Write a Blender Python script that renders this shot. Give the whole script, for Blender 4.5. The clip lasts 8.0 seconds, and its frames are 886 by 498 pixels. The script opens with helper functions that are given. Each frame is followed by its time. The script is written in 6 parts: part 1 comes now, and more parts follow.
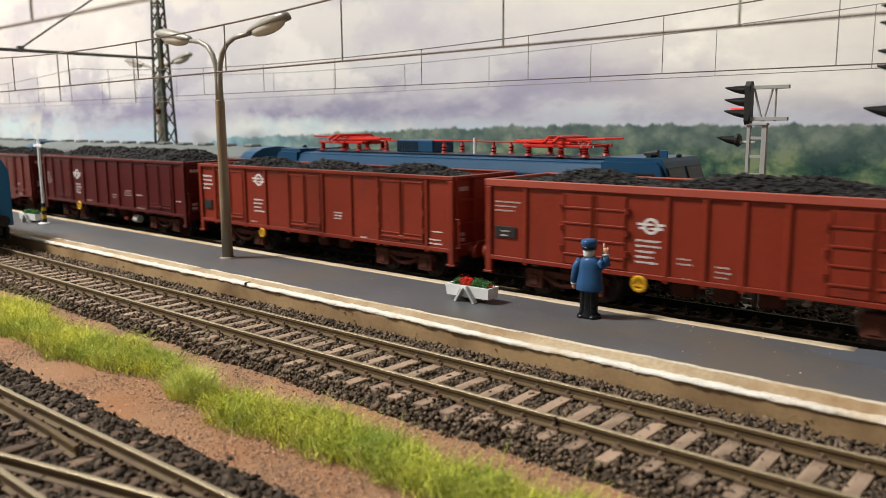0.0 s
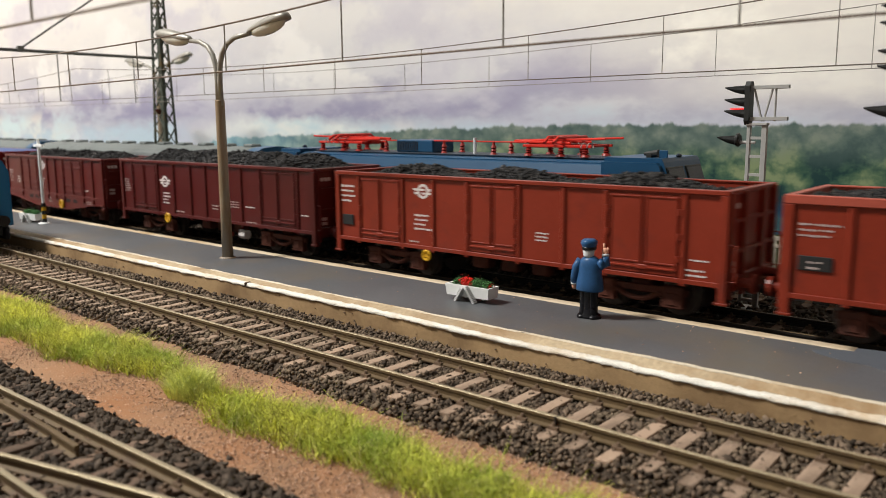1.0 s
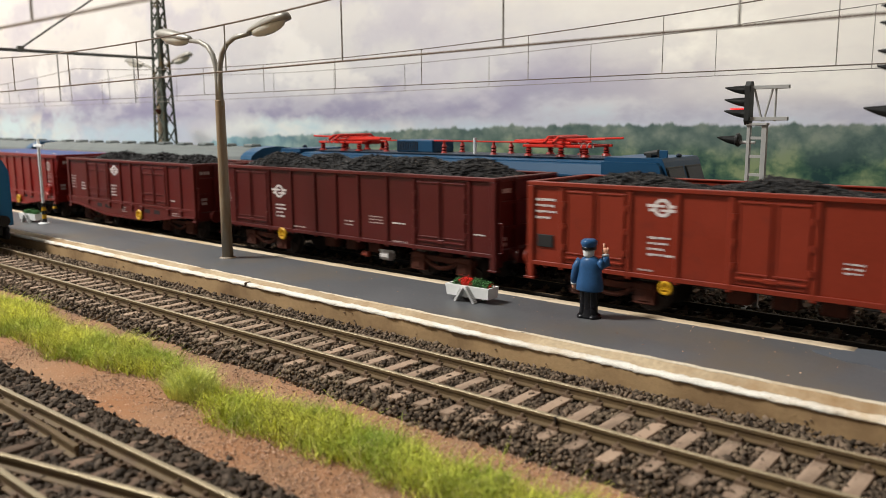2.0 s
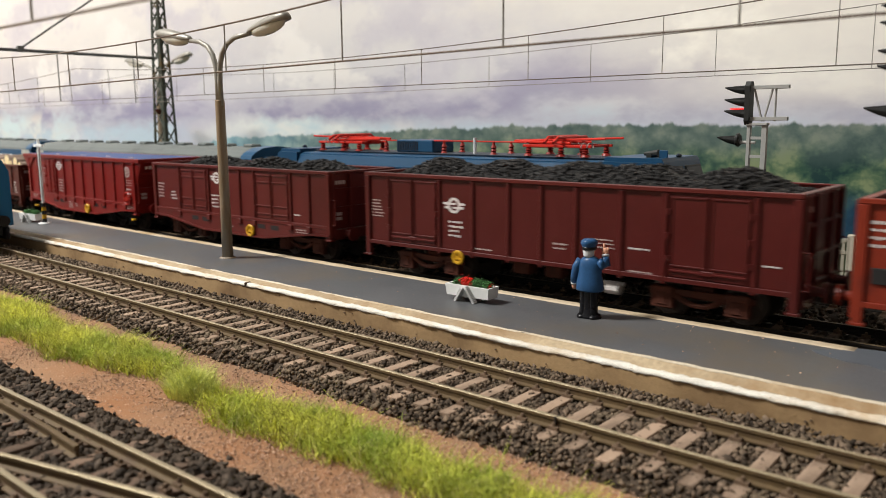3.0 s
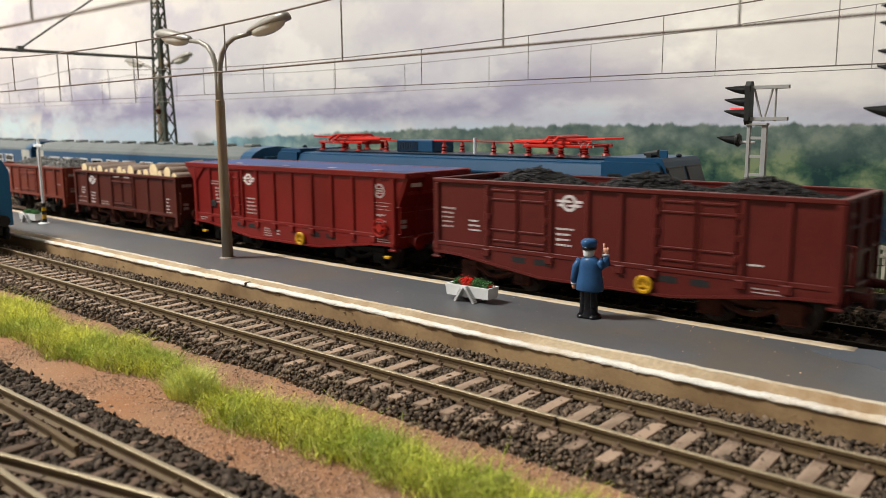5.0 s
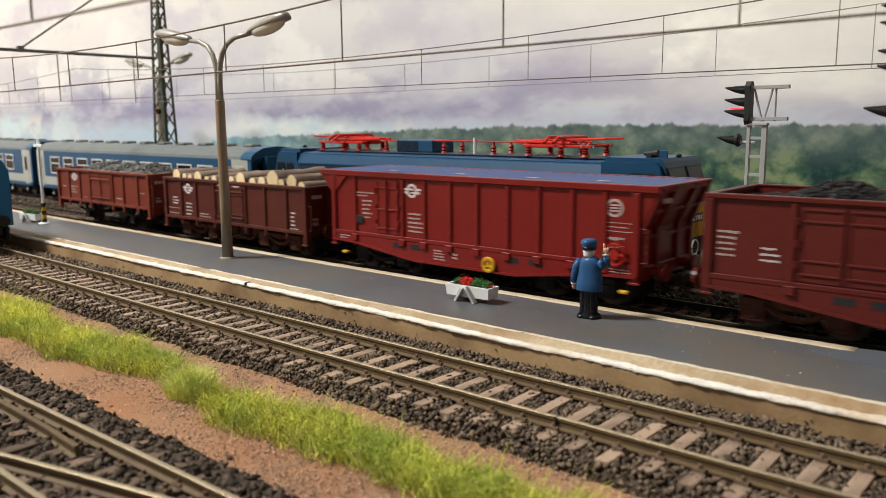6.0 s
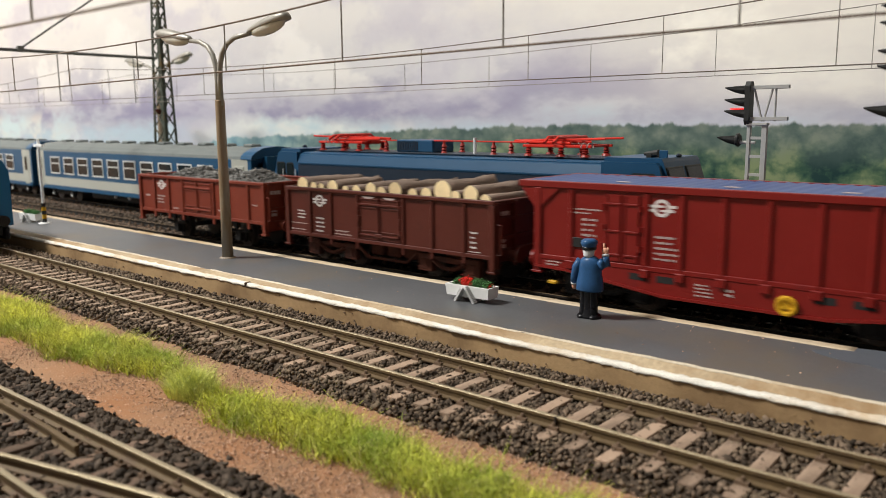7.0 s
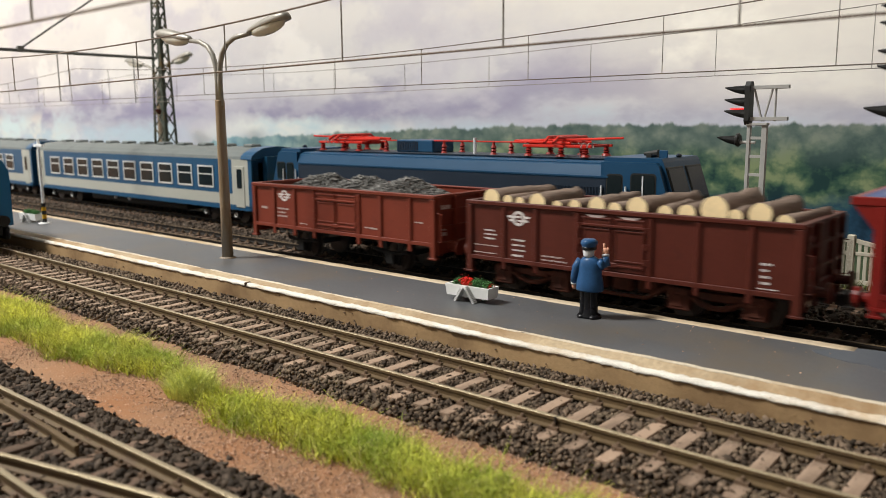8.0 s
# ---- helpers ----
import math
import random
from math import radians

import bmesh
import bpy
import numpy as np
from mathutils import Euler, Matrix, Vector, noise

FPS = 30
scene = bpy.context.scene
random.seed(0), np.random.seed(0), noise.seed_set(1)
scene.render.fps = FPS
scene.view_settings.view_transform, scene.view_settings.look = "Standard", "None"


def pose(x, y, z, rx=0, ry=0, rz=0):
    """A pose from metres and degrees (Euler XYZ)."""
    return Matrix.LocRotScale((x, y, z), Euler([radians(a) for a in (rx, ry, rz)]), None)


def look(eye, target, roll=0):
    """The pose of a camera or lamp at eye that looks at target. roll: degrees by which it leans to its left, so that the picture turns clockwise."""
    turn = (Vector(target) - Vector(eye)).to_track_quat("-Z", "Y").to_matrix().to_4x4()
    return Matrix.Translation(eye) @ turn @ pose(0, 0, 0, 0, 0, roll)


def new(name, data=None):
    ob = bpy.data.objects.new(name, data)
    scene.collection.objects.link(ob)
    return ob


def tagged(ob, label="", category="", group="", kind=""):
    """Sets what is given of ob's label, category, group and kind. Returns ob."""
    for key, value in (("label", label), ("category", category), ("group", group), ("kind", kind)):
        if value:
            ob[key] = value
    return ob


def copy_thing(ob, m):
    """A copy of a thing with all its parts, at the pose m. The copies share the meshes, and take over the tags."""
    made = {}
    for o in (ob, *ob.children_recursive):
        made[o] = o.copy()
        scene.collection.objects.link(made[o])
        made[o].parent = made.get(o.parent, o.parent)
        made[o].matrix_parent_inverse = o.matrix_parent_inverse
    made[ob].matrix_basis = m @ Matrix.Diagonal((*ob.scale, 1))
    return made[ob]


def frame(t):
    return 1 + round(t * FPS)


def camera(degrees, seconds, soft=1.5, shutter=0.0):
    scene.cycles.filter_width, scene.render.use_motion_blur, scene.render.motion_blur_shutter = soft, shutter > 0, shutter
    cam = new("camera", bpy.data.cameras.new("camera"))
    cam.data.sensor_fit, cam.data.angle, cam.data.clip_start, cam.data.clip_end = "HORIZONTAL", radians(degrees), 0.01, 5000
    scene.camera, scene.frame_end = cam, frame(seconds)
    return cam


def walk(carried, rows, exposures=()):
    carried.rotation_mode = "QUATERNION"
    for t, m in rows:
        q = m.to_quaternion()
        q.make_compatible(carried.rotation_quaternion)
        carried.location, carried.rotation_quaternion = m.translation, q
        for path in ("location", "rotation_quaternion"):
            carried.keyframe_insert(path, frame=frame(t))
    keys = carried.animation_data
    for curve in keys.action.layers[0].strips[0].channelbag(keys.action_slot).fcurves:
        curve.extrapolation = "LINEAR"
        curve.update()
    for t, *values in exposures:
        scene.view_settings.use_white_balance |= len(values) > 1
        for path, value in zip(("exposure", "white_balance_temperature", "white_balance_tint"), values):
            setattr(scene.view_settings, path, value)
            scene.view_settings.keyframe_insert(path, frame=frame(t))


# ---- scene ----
cam = camera(58.12, 8.0, soft=0.8, shutter=0.5)
cam.data.dof.use_dof, cam.data.dof.focus_distance, cam.data.dof.aperture_fstop = True, 0.235, 30.0
EYE = Vector((0.0, -0.12892, 0.05444))
YAW, PITCH, ROLL = radians(40.32), radians(9.26), -0.46
AIM = EYE + Vector((-math.sin(YAW) * math.cos(PITCH), math.cos(YAW) * math.cos(PITCH), -math.sin(PITCH)))
walk(cam, [(0.0, look(EYE, AIM, ROLL)), (8.0, look(EYE, AIM, ROLL))])

# ---- light: two unseen area lamps added over the model ----
world = bpy.data.worlds.new("room_air")
scene.world = world
world.use_nodes = True
world.node_tree.nodes["Background"].inputs[0].default_value = (0.9, 0.92, 1.0, 1)
world.node_tree.nodes["Background"].inputs[1].default_value = 0.02
scene.view_settings.exposure = 0.0


def added_lamp(x, y, z, sx, sy, watts):
    data = bpy.data.lights.new("added_area_light", "AREA")
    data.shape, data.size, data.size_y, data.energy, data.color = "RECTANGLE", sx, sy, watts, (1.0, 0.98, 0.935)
    ob = new("added_area_light", data)
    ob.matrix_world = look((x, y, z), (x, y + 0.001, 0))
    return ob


# assumed lamps out of view: strong one high at left, weak one at right
added_lamp(-0.92, -0.6, 1.25, 0.3, 0.3, 48)
added_lamp(0.25, -0.75, 1.53, 1.2, 0.3, 2)
MM = 0.001


# ---- building helpers, in millimetres ----
def part(name, bm, material, parent=None, label="", smooth=False):
    me = bpy.data.meshes.new(name)
    bmesh.ops.scale(bm, vec=(MM, MM, MM), verts=bm.verts)
    bm.normal_update()
    bm.to_mesh(me)
    bm.free()
    if smooth:
        me.polygons.foreach_set("use_smooth", [True] * len(me.polygons))
    for m in (material if isinstance(material, (list, tuple)) else [material]):
        me.materials.append(m)
    ob = new(name, me)
    if parent is not None:
        ob.parent = parent
    if label:
        ob["label"] = label
    return ob


def shared(name, ob, parent, m):
    """Another object on the mesh of ob."""
    o = new(name, ob.data)
    o.parent = parent
    o.matrix_basis = m
    return o


def thing(name, x, y, z, label, category, group="", kind="", rz=0.0):
    e = new(name)
    e.empty_display_size = 0.01
    e.matrix_basis = at(x, y, z, 0, 0, rz)
    return tagged(e, label, category, group, kind)


def at(x, y, z, rx=0, ry=0, rz=0):
    return pose(x * MM, y * MM, z * MM, rx, ry, rz)


def B():
    return bmesh.new()


def box(bm, x0, x1, y0, y1, z0, z1, bev=0.0, mat=0):
    r = bmesh.ops.create_cube(bm, size=1.0, matrix=Matrix.Translation(((x0 + x1) / 2, (y0 + y1) / 2, (z0 + z1) / 2)) @ Matrix.Diagonal((abs(x1 - x0), abs(y1 - y0), abs(z1 - z0), 1)))
    fs = {f for v in r["verts"] for f in v.link_faces}
    for f in fs:
        f.material_index = mat
    if bev > 0:
        es = {e for v in r["verts"] for e in v.link_edges}
        bmesh.ops.bevel(bm, geom=list(es), offset=bev, segments=1, affect="EDGES", profile=0.5)
    return bm


def rod(bm, p, q, r0, r1=None, n=10, caps=True, mat=0):
    p, q = Vector(p), Vector(q)
    d = q - p
    m = Matrix.Translation((p + q) / 2) @ d.to_track_quat("Z", "Y").to_matrix().to_4x4()
    r = bmesh.ops.create_cone(bm, cap_ends=caps, segments=n, radius1=r0, radius2=r0 if r1 is None else r1, depth=d.length, matrix=m)
    for v in r["verts"]:
        for f in v.link_faces:
            f.material_index = mat
    return bm


def blob(bm, x, y, z, rx, ry, rz, seg=12, rings=8, turn=None):
    m = Matrix.Translation((x, y, z)) @ (turn or Matrix()) @ Matrix.Diagonal((rx, ry, rz, 1))
    bmesh.ops.create_uvsphere(bm, u_segments=seg, v_segments=rings, radius=1, matrix=m)
    return bm


def prism(bm, outline, axis, a, b, mat=0):
    """Extrudes a flat outline of (u, v) along an axis from a to b."""
    def place(u, v, w):
        return {"x": (w, u, v), "y": (u, w, v), "z": (u, v, w)}[axis]
    lo = [bm.verts.new(place(u, v, a)) for u, v in outline]
    hi = [bm.verts.new(place(u, v, b)) for u, v in outline]
    n = len(outline)
    fs = [bm.faces.new(lo[::-1]), bm.faces.new(hi)]
    for i in range(n):
        fs.append(bm.faces.new((lo[i], lo[(i + 1) % n], hi[(i + 1) % n], hi[i])))
    for f in fs:
        f.material_index = mat
    bmesh.ops.recalc_face_normals(bm, faces=fs)
    return bm


def tube(bm, pts, radii, n=10):
    """A bent round bar along points."""
    rings = []
    pts = [Vector(p) for p in pts]
    for i, p in enumerate(pts):
        d = (pts[min(i + 1, len(pts) - 1)] - pts[max(i - 1, 0)]).normalized()
        u = d.orthogonal().normalized() if i == 0 else (rings[-1][1] - d * rings[-1][1].dot(d)).normalized()
        w = d.cross(u)
        r = radii[i] if isinstance(radii, (list, tuple)) else radii
        rings.append(([bm.verts.new(p + r * (math.cos(a) * u + math.sin(a) * w)) for a in [2 * math.pi * k / n for k in range(n)]], u))
    for (r0, _), (r1, _) in zip(rings, rings[1:]):
        for k in range(n):
            bm.faces.new((r0[k], r0[(k + 1) % n], r1[(k + 1) % n], r1[k]))
    bm.faces.new(rings[0][0][::-1])
    bm.faces.new(rings[-1][0])
    return bm


def bow(x):
    """The gentle curve of the whole station, in mm."""
    return 0.25 * ((x + 100) / 100) ** 2


def bow_deg(x):
    return math.degrees(math.atan(0.005 * (x + 100) / 100))


def sweep(bm, profile, x0, x1, step=25.0, mat=0, jitter=None):
    """A profile of (y, z) carried along the station's curve."""
    n = max(1, int((x1 - x0) / step))
    rows = []
    for i in range(n + 1):
        x = x0 + (x1 - x0) * i / n
        rows.append([bm.verts.new((x, y + bow(x) + (jitter(x, k)[0] if jitter else 0), z + (jitter(x, k)[1] if jitter else 0))) for k, (y, z) in enumerate(profile)])
    fs = []
    for a, b in zip(rows, rows[1:]):
        for k in range(len(profile)):
            j = (k + 1) % len(profile)
            fs.append(bm.faces.new((a[k], a[j], b[j], b[k])))
    fs += [bm.faces.new(rows[0]), bm.faces.new(rows[-1][::-1])]
    for f in fs:
        f.material_index = mat
    bmesh.ops.recalc_face_normals(bm, faces=fs)
    return bm


def lathe(bm, profile, cx=0.0, cy=0.0, sx=1.0, sy=1.0, n=14):
    rings = [[bm.verts.new((cx + r * sx * math.cos(2 * math.pi * k / n), cy + r * sy * math.sin(2 * math.pi * k / n), z)) for k in range(n)] for r, z in profile]
    for a, b in zip(rings, rings[1:]):
        for k in range(n):
            bm.faces.new((a[k], a[(k + 1) % n], b[(k + 1) % n], b[k]))
    bm.faces.new(rings[0][::-1])
    bm.faces.new(rings[-1])
    return bm


def paint_since(bm, count, index):
    bm.faces.ensure_lookup_table()
    for f in bm.faces[count:]:
        f.material_index = index
    return len(bm.faces)


def stuff(name, verts, faces, material, label, category, kind="stuff"):
    me = bpy.data.meshes.new(name)
    me.vertices.add(len(verts))
    me.vertices.foreach_set("co", (np.asarray(verts, dtype=np.float32) * MM).ravel())
    n, k = faces.shape
    me.loops.add(n * k)
    me.loops.foreach_set("vertex_index", faces.astype(np.int32).ravel())
    me.polygons.add(n)
    me.polygons.foreach_set("loop_start", np.arange(0, n * k, k, dtype=np.int32))
    me.update(calc_edges=True)
    me.materials.append(material)
    return tagged(new(name, me), label, category, kind=kind)


OCT_V = np.array([(1.0, 0, 0), (0, 1.0, 0), (-1.0, 0, 0), (0, -1.0, 0), (0, 0, 1.0), (0, 0, -1.0), (0.6, 0.6, 0.55)])
OCT_F = np.array([(0, 1, 6), (1, 4, 6), (4, 0, 6), (1, 2, 4), (2, 3, 4), (3, 0, 4), (1, 0, 5), (2, 1, 5), (3, 2, 5), (0, 3, 5)])


def stones(xyz, size, spread=0.35, flat=0.75, rng=None):
    """Angular stones at the given places."""
    rng = rng or np.random.default_rng(3)
    n = len(xyz)
    s = size * (1 + spread * rng.uniform(-1, 1, n))
    v = (OCT_V[None] * rng.uniform(0.5, 1.45, (n, 7, 1)) + rng.uniform(-0.36, 0.36, (n, 7, 3))) * np.array([1, 1, flat]) * rng.uniform(0.7, 1.25, (n, 1, 3))
    a, b = rng.uniform(0, 6.28, n), rng.uniform(-0.8, 0.8, n)
    ca, sa, cb, sb = np.cos(a)[:, None], np.sin(a)[:, None], np.cos(b)[:, None], np.sin(b)[:, None]
    x, y, z = v[..., 0], v[..., 1], v[..., 2]
    x, z = x * cb + z * sb, -x * sb + z * cb
    x, y = x * ca - y * sa, x * sa + y * ca
    v = np.stack([x, y, z], -1) * s[:, None, None] + xyz[:, None, :]
    f = OCT_F[None] + 7 * np.arange(n)[:, None, None]
    return v.reshape(-1, 3), f.reshape(-1, 3)


# ---- materials ----
def mat(name, c, rough=0.6, metal=0.0, vary=0.25, big=60.0, fine=900.0, bump=0.15, stain=None, stain_amount=0.0, stain_scale=90.0, rand="", spec=0.22, stretch=(1, 1, 1)):
    m = bpy.data.materials.new(name)
    m.use_nodes = True
    nt = m.node_tree
    N, L = nt.nodes, nt.links
    b = N["Principled BSDF"]
    b.inputs["Metallic"].default_value = metal
    b.inputs["Specular IOR Level"].default_value = spec
    co = N.new("ShaderNodeTexCoord")
    mp = N.new("ShaderNodeMapping")
    mp.inputs["Scale"].default_value = stretch
    L.new(co.outputs["Object"], mp.inputs["Vector"])

    def noise_node(scale, detail):
        n = N.new("ShaderNodeTexNoise")
        n.inputs["Scale"].default_value = scale
        n.inputs["Detail"].default_value = detail
        n.inputs["Roughness"].default_value = 0.65
        L.new(mp.outputs["Vector"], n.inputs["Vector"])
        return n.outputs["Fac"]

    def math_node(op, a, k):
        n = N.new("ShaderNodeMath")
        n.operation = op
        L.new(a, n.inputs[0])
        if isinstance(k, (int, float)):
            n.inputs[1].default_value = k
        else:
            L.new(k, n.inputs[1])
        return n.outputs[0]
    nb, nf = noise_node(big, 4), noise_node(fine, 3)
    total = math_node("ADD", math_node("MULTIPLY", nb, 0.6), math_node("MULTIPLY", nf, 0.4))
    if rand:
        if rand == "island":
            g = N.new("ShaderNodeNewGeometry").outputs["Random Per Island"]
        else:
            g = N.new("ShaderNodeObjectInfo").outputs["Random"]
        total = math_node("ADD", math_node("MULTIPLY", total, 0.55), math_node("MULTIPLY", g, 0.45))
    ramp = N.new("ShaderNodeValToRGB")
    ramp.color_ramp.elements[0].position, ramp.color_ramp.elements[1].position = 0.28, 0.72
    ramp.color_ramp.elements[0].color = (*[max(0, k * (1 - vary)) for k in c], 1)
    ramp.color_ramp.elements[1].color = (*[min(1, k * (1 + vary)) for k in c], 1)
    L.new(total, ramp.inputs["Fac"])
    col = ramp.outputs["Color"]
    if stain:
        sn = noise_node(stain_scale, 5)
        sr = N.new("ShaderNodeMapRange")
        sr.inputs["From Min"].default_value, sr.inputs["From Max"].default_value = 0.62 - 0.25 * stain_amount, 0.78 - 0.1 * stain_amount
        L.new(sn, sr.inputs["Value"])
        mx = N.new("ShaderNodeMix")
        mx.data_type = "RGBA"
        L.new(sr.outputs["Result"], mx.inputs["Factor"])
        L.new(col, mx.inputs["A"])
        mx.inputs["B"].default_value = (*stain, 1)
        col = mx.outputs["Result"]
    L.new(col, b.inputs["Base Color"])
    rr = N.new("ShaderNodeMapRange")
    rr.inputs["To Min"].default_value, rr.inputs["To Max"].default_value = max(0.02, rough - 0.12), min(1, rough + 0.12)
    L.new(nb, rr.inputs["Value"])
    L.new(rr.outputs["Result"], b.inputs["Roughness"])
    if bump:
        bp = N.new("ShaderNodeBump")
        bp.inputs["Strength"].default_value = bump
        bp.inputs["Distance"].default_value = 0.0003
        L.new(nf, bp.inputs["Height"])
        L.new(bp.outputs["Normal"], b.inputs["Normal"])
    return m


def glow(name, c, power):
    m = bpy.data.materials.new(name)
    m.use_nodes = True
    b = m.node_tree.nodes["Principled BSDF"]
    b.inputs["Base Color"].default_value = (*c, 1)
    b.inputs["Emission Color"].default_value = (*c, 1)
    b.inputs["Emission Strength"].default_value = power
    return m


BRICK_RED = mat("brick_red_paint", (0.205, 0.025, 0.011), 0.4, vary=0.14, stain=(0.13, 0.02, 0.012), stain_amount=0.25, spec=0.27)
MAROON = mat("maroon_paint", (0.076, 0.0088, 0.0074), 0.4, vary=0.16, stain=(0.06, 0.01, 0.009), stain_amount=0.15, spec=0.27)
MAROON_2 = mat("maroon_brown_paint", (0.10, 0.0135, 0.0105), 0.4, vary=0.16, stain=(0.07, 0.012, 0.01), stain_amount=0.2, spec=0.27)
SIGNAL_RED = mat("bright_red_paint", (0.175, 0.0105, 0.008), 0.38, vary=0.12, stain=(0.13, 0.012, 0.012), stain_amount=0.1, spec=0.27)
BROWN = mat("oxide_brown_paint", (0.08, 0.0145, 0.008), 0.5, vary=0.18, stain=(0.05, 0.012, 0.008), stain_amount=0.2, spec=0.27)
RUST_RED = mat("oxide_red_paint", (0.165, 0.029, 0.0145), 0.5, vary=0.18, stain=(0.1, 0.018, 0.012), stain_amount=0.2, spec=0.27)
RIM_PINK = mat("faded_red_rim", (0.34, 0.07, 0.045), 0.5, vary=0.1)
BOGIE_RUST = mat("rusty_bogie", (0.11, 0.035, 0.022), 0.75, vary=0.35, stain=(0.05, 0.025, 0.02), stain_amount=0.5)
BOGIE_BLACK = mat("black_plastic", (0.018, 0.017, 0.017), 0.6, vary=0.3)
WHEEL_STEEL = mat("wheel_steel", (0.14, 0.12, 0.11), 0.4, metal=0.7, vary=0.2)
WHITE_PRINT = mat("white_print", (0.64, 0.6, 0.58), 0.6, vary=0.08, bump=0)
GREY_PRINT = mat("worn_white_print", (0.45, 0.36, 0.34), 0.6, vary=0.12, bump=0)
BLACK_PRINT = mat("black_print", (0.02, 0.02, 0.02), 0.6, vary=0.1, bump=0)
YELLOW = mat("yellow_paint", (0.58, 0.32, 0.018), 0.4, vary=0.1)
COAL = mat("coal", (0.015, 0.014, 0.014), 0.5, vary=0.5, rand="island", bump=0.4)
GRAVEL = mat("grey_gravel", (0.165, 0.16, 0.15), 0.85, vary=0.55, rand="island")
BARK = mat("bark", (0.21, 0.155, 0.122), 0.9, vary=0.45, big=200, fine=1800, bump=0.7, stretch=(1, 0.25, 1))
CUT_WOOD = mat("cut_wood", (0.84, 0.67, 0.39), 0.7, vary=0.15, big=250)
TARP_BLUE = mat("blue_roof_sheet", (0.045, 0.08, 0.21), 0.5, vary=0.2)
LOCO_BLUE = mat("blue_paint", (0.010, 0.056, 0.122), 0.42, vary=0.1, bump=0.05)
RAILCAR_BLUE = mat("bright_blue_paint", (0.018, 0.13, 0.29), 0.4, vary=0.1, bump=0.05)
LOCO_NAVY = mat("navy_panel", (0.016, 0.026, 0.042), 0.5, vary=0.15, bump=0.05)
COACH_BLUE = mat("coach_blue_paint", (0.012, 0.068, 0.145), 0.4, vary=0.1, bump=0.05)
CREAM = mat("coach_cream_paint", (0.38, 0.385, 0.34), 0.45, vary=0.06, bump=0.05)
ROOF_GREY = mat("grey_roof_paint", (0.13, 0.145, 0.14), 0.6, vary=0.12, stain=(0.095, 0.105, 0.1), stain_amount=0.2)
PANTO_RED = mat("pantograph_red", (0.55, 0.025, 0.015), 0.4, vary=0.1, bump=0)
CRANK_RED = mat("red_wheel_paint", (0.3, 0.016, 0.01), 0.35, vary=0.15, bump=0)
DARK_GLASS = mat("dark_window", (0.012, 0.018, 0.02), 0.12, vary=0.2, bump=0, spec=0.12)
FRAME_SILVER = mat("window_frame_silver", (0.6, 0.6, 0.58), 0.4, vary=0.08, bump=0)
INTERIOR = mat("seat_brown", (0.16, 0.09, 0.06), 0.7)
RAIL_SIDE = mat("rusty_rail", (0.12, 0.08, 0.04), 0.6, metal=0.05, vary=0.25, stain=(0.09, 0.055, 0.035), stain_amount=0.4, stain_scale=150)
# near-black rail colour stands in for the shade under the trains
RAIL_SHADED = mat("shaded_rail", (0.022, 0.018, 0.015), 0.6, vary=0.3)
RAIL_TOP = mat("worn_rail_head", (0.38, 0.315, 0.205), 0.42, metal=0.6, vary=0.2)
SLEEPER = mat("wooden_sleeper", (0.265, 0.185, 0.13), 0.85, vary=0.5, big=120, fine=2200, bump=0.8, rand="object", stain=(0.40, 0.29, 0.21), stain_amount=0.5, stain_scale=150, stretch=(1, 0.3, 1))
SLEEPER_DARK = mat("weathered_sleeper", (0.15, 0.1, 0.07), 0.85, vary=0.35, big=120, fine=2200, bump=0.6, rand="object", stretch=(1, 0.2, 1))
CHAIR = mat("rusty_rail_fastening", (0.15, 0.1, 0.065), 0.8, vary=0.3)
BALLAST = mat("ballast_stone", (0.122, 0.087, 0.06), 0.9, vary=0.75, rand="island", bump=0.5, stain=(0.21, 0.16, 0.105), stain_amount=0.45, stain_scale=130)
BALLAST_YARD = mat("dark_ballast_stone", (0.068, 0.05, 0.036), 0.9, vary=0.6, rand="island", bump=0.5)
BALLAST_BED = mat("ballast_bed", (0.07, 0.051, 0.036), 0.95, vary=0.5, big=400, fine=1500, bump=0.9)
BALLAST_BROWN = mat("brown_ballast_stone", (0.074, 0.055, 0.04), 0.9, vary=0.6, rand="island", bump=0.5)
BED_BROWN = mat("brown_ballast_bed", (0.042, 0.03, 0.022), 0.95, vary=0.5, big=400, fine=1500, bump=0.9)
SOIL = mat("reddish_grit_soil", (0.32, 0.185, 0.106), 0.95, vary=0.4, big=60, fine=1600, bump=0.9, stain=(0.30, 0.135, 0.06), stain_amount=0.8, stain_scale=30)
GRIT = mat("grit_grain", (0.5, 0.325, 0.225), 0.9, vary=0.5, rand="island")
GRASS = mat("dry_static_grass", (0.60, 0.57, 0.085), 0.7, vary=0.75, big=70, rand="island", bump=0, stain=(0.25, 0.36, 0.05), stain_amount=0.85, stain_scale=48, spec=0.2)
GRASS_LOW = mat("short_green_grass", (0.24, 0.29, 0.045), 0.75, vary=0.6, big=90, rand="island", bump=0, spec=0.15)
STRAW = mat("straw_fibre", (0.6, 0.5, 0.23), 0.7, vary=0.35, rand="island", bump=0, spec=0.2)
GRASS_FRESH = mat("fresh_grass_tuft", (0.72, 0.84, 0.22), 0.7, vary=0.5, rand="island", bump=0, spec=0.2)
ASPHALT = mat("dark_grey_platform", (0.094, 0.098, 0.104), 0.45, vary=0.3, big=22, fine=1500, bump=0.15, stain=(0.135, 0.108, 0.075), stain_amount=0.5, stain_scale=17, spec=0.5)
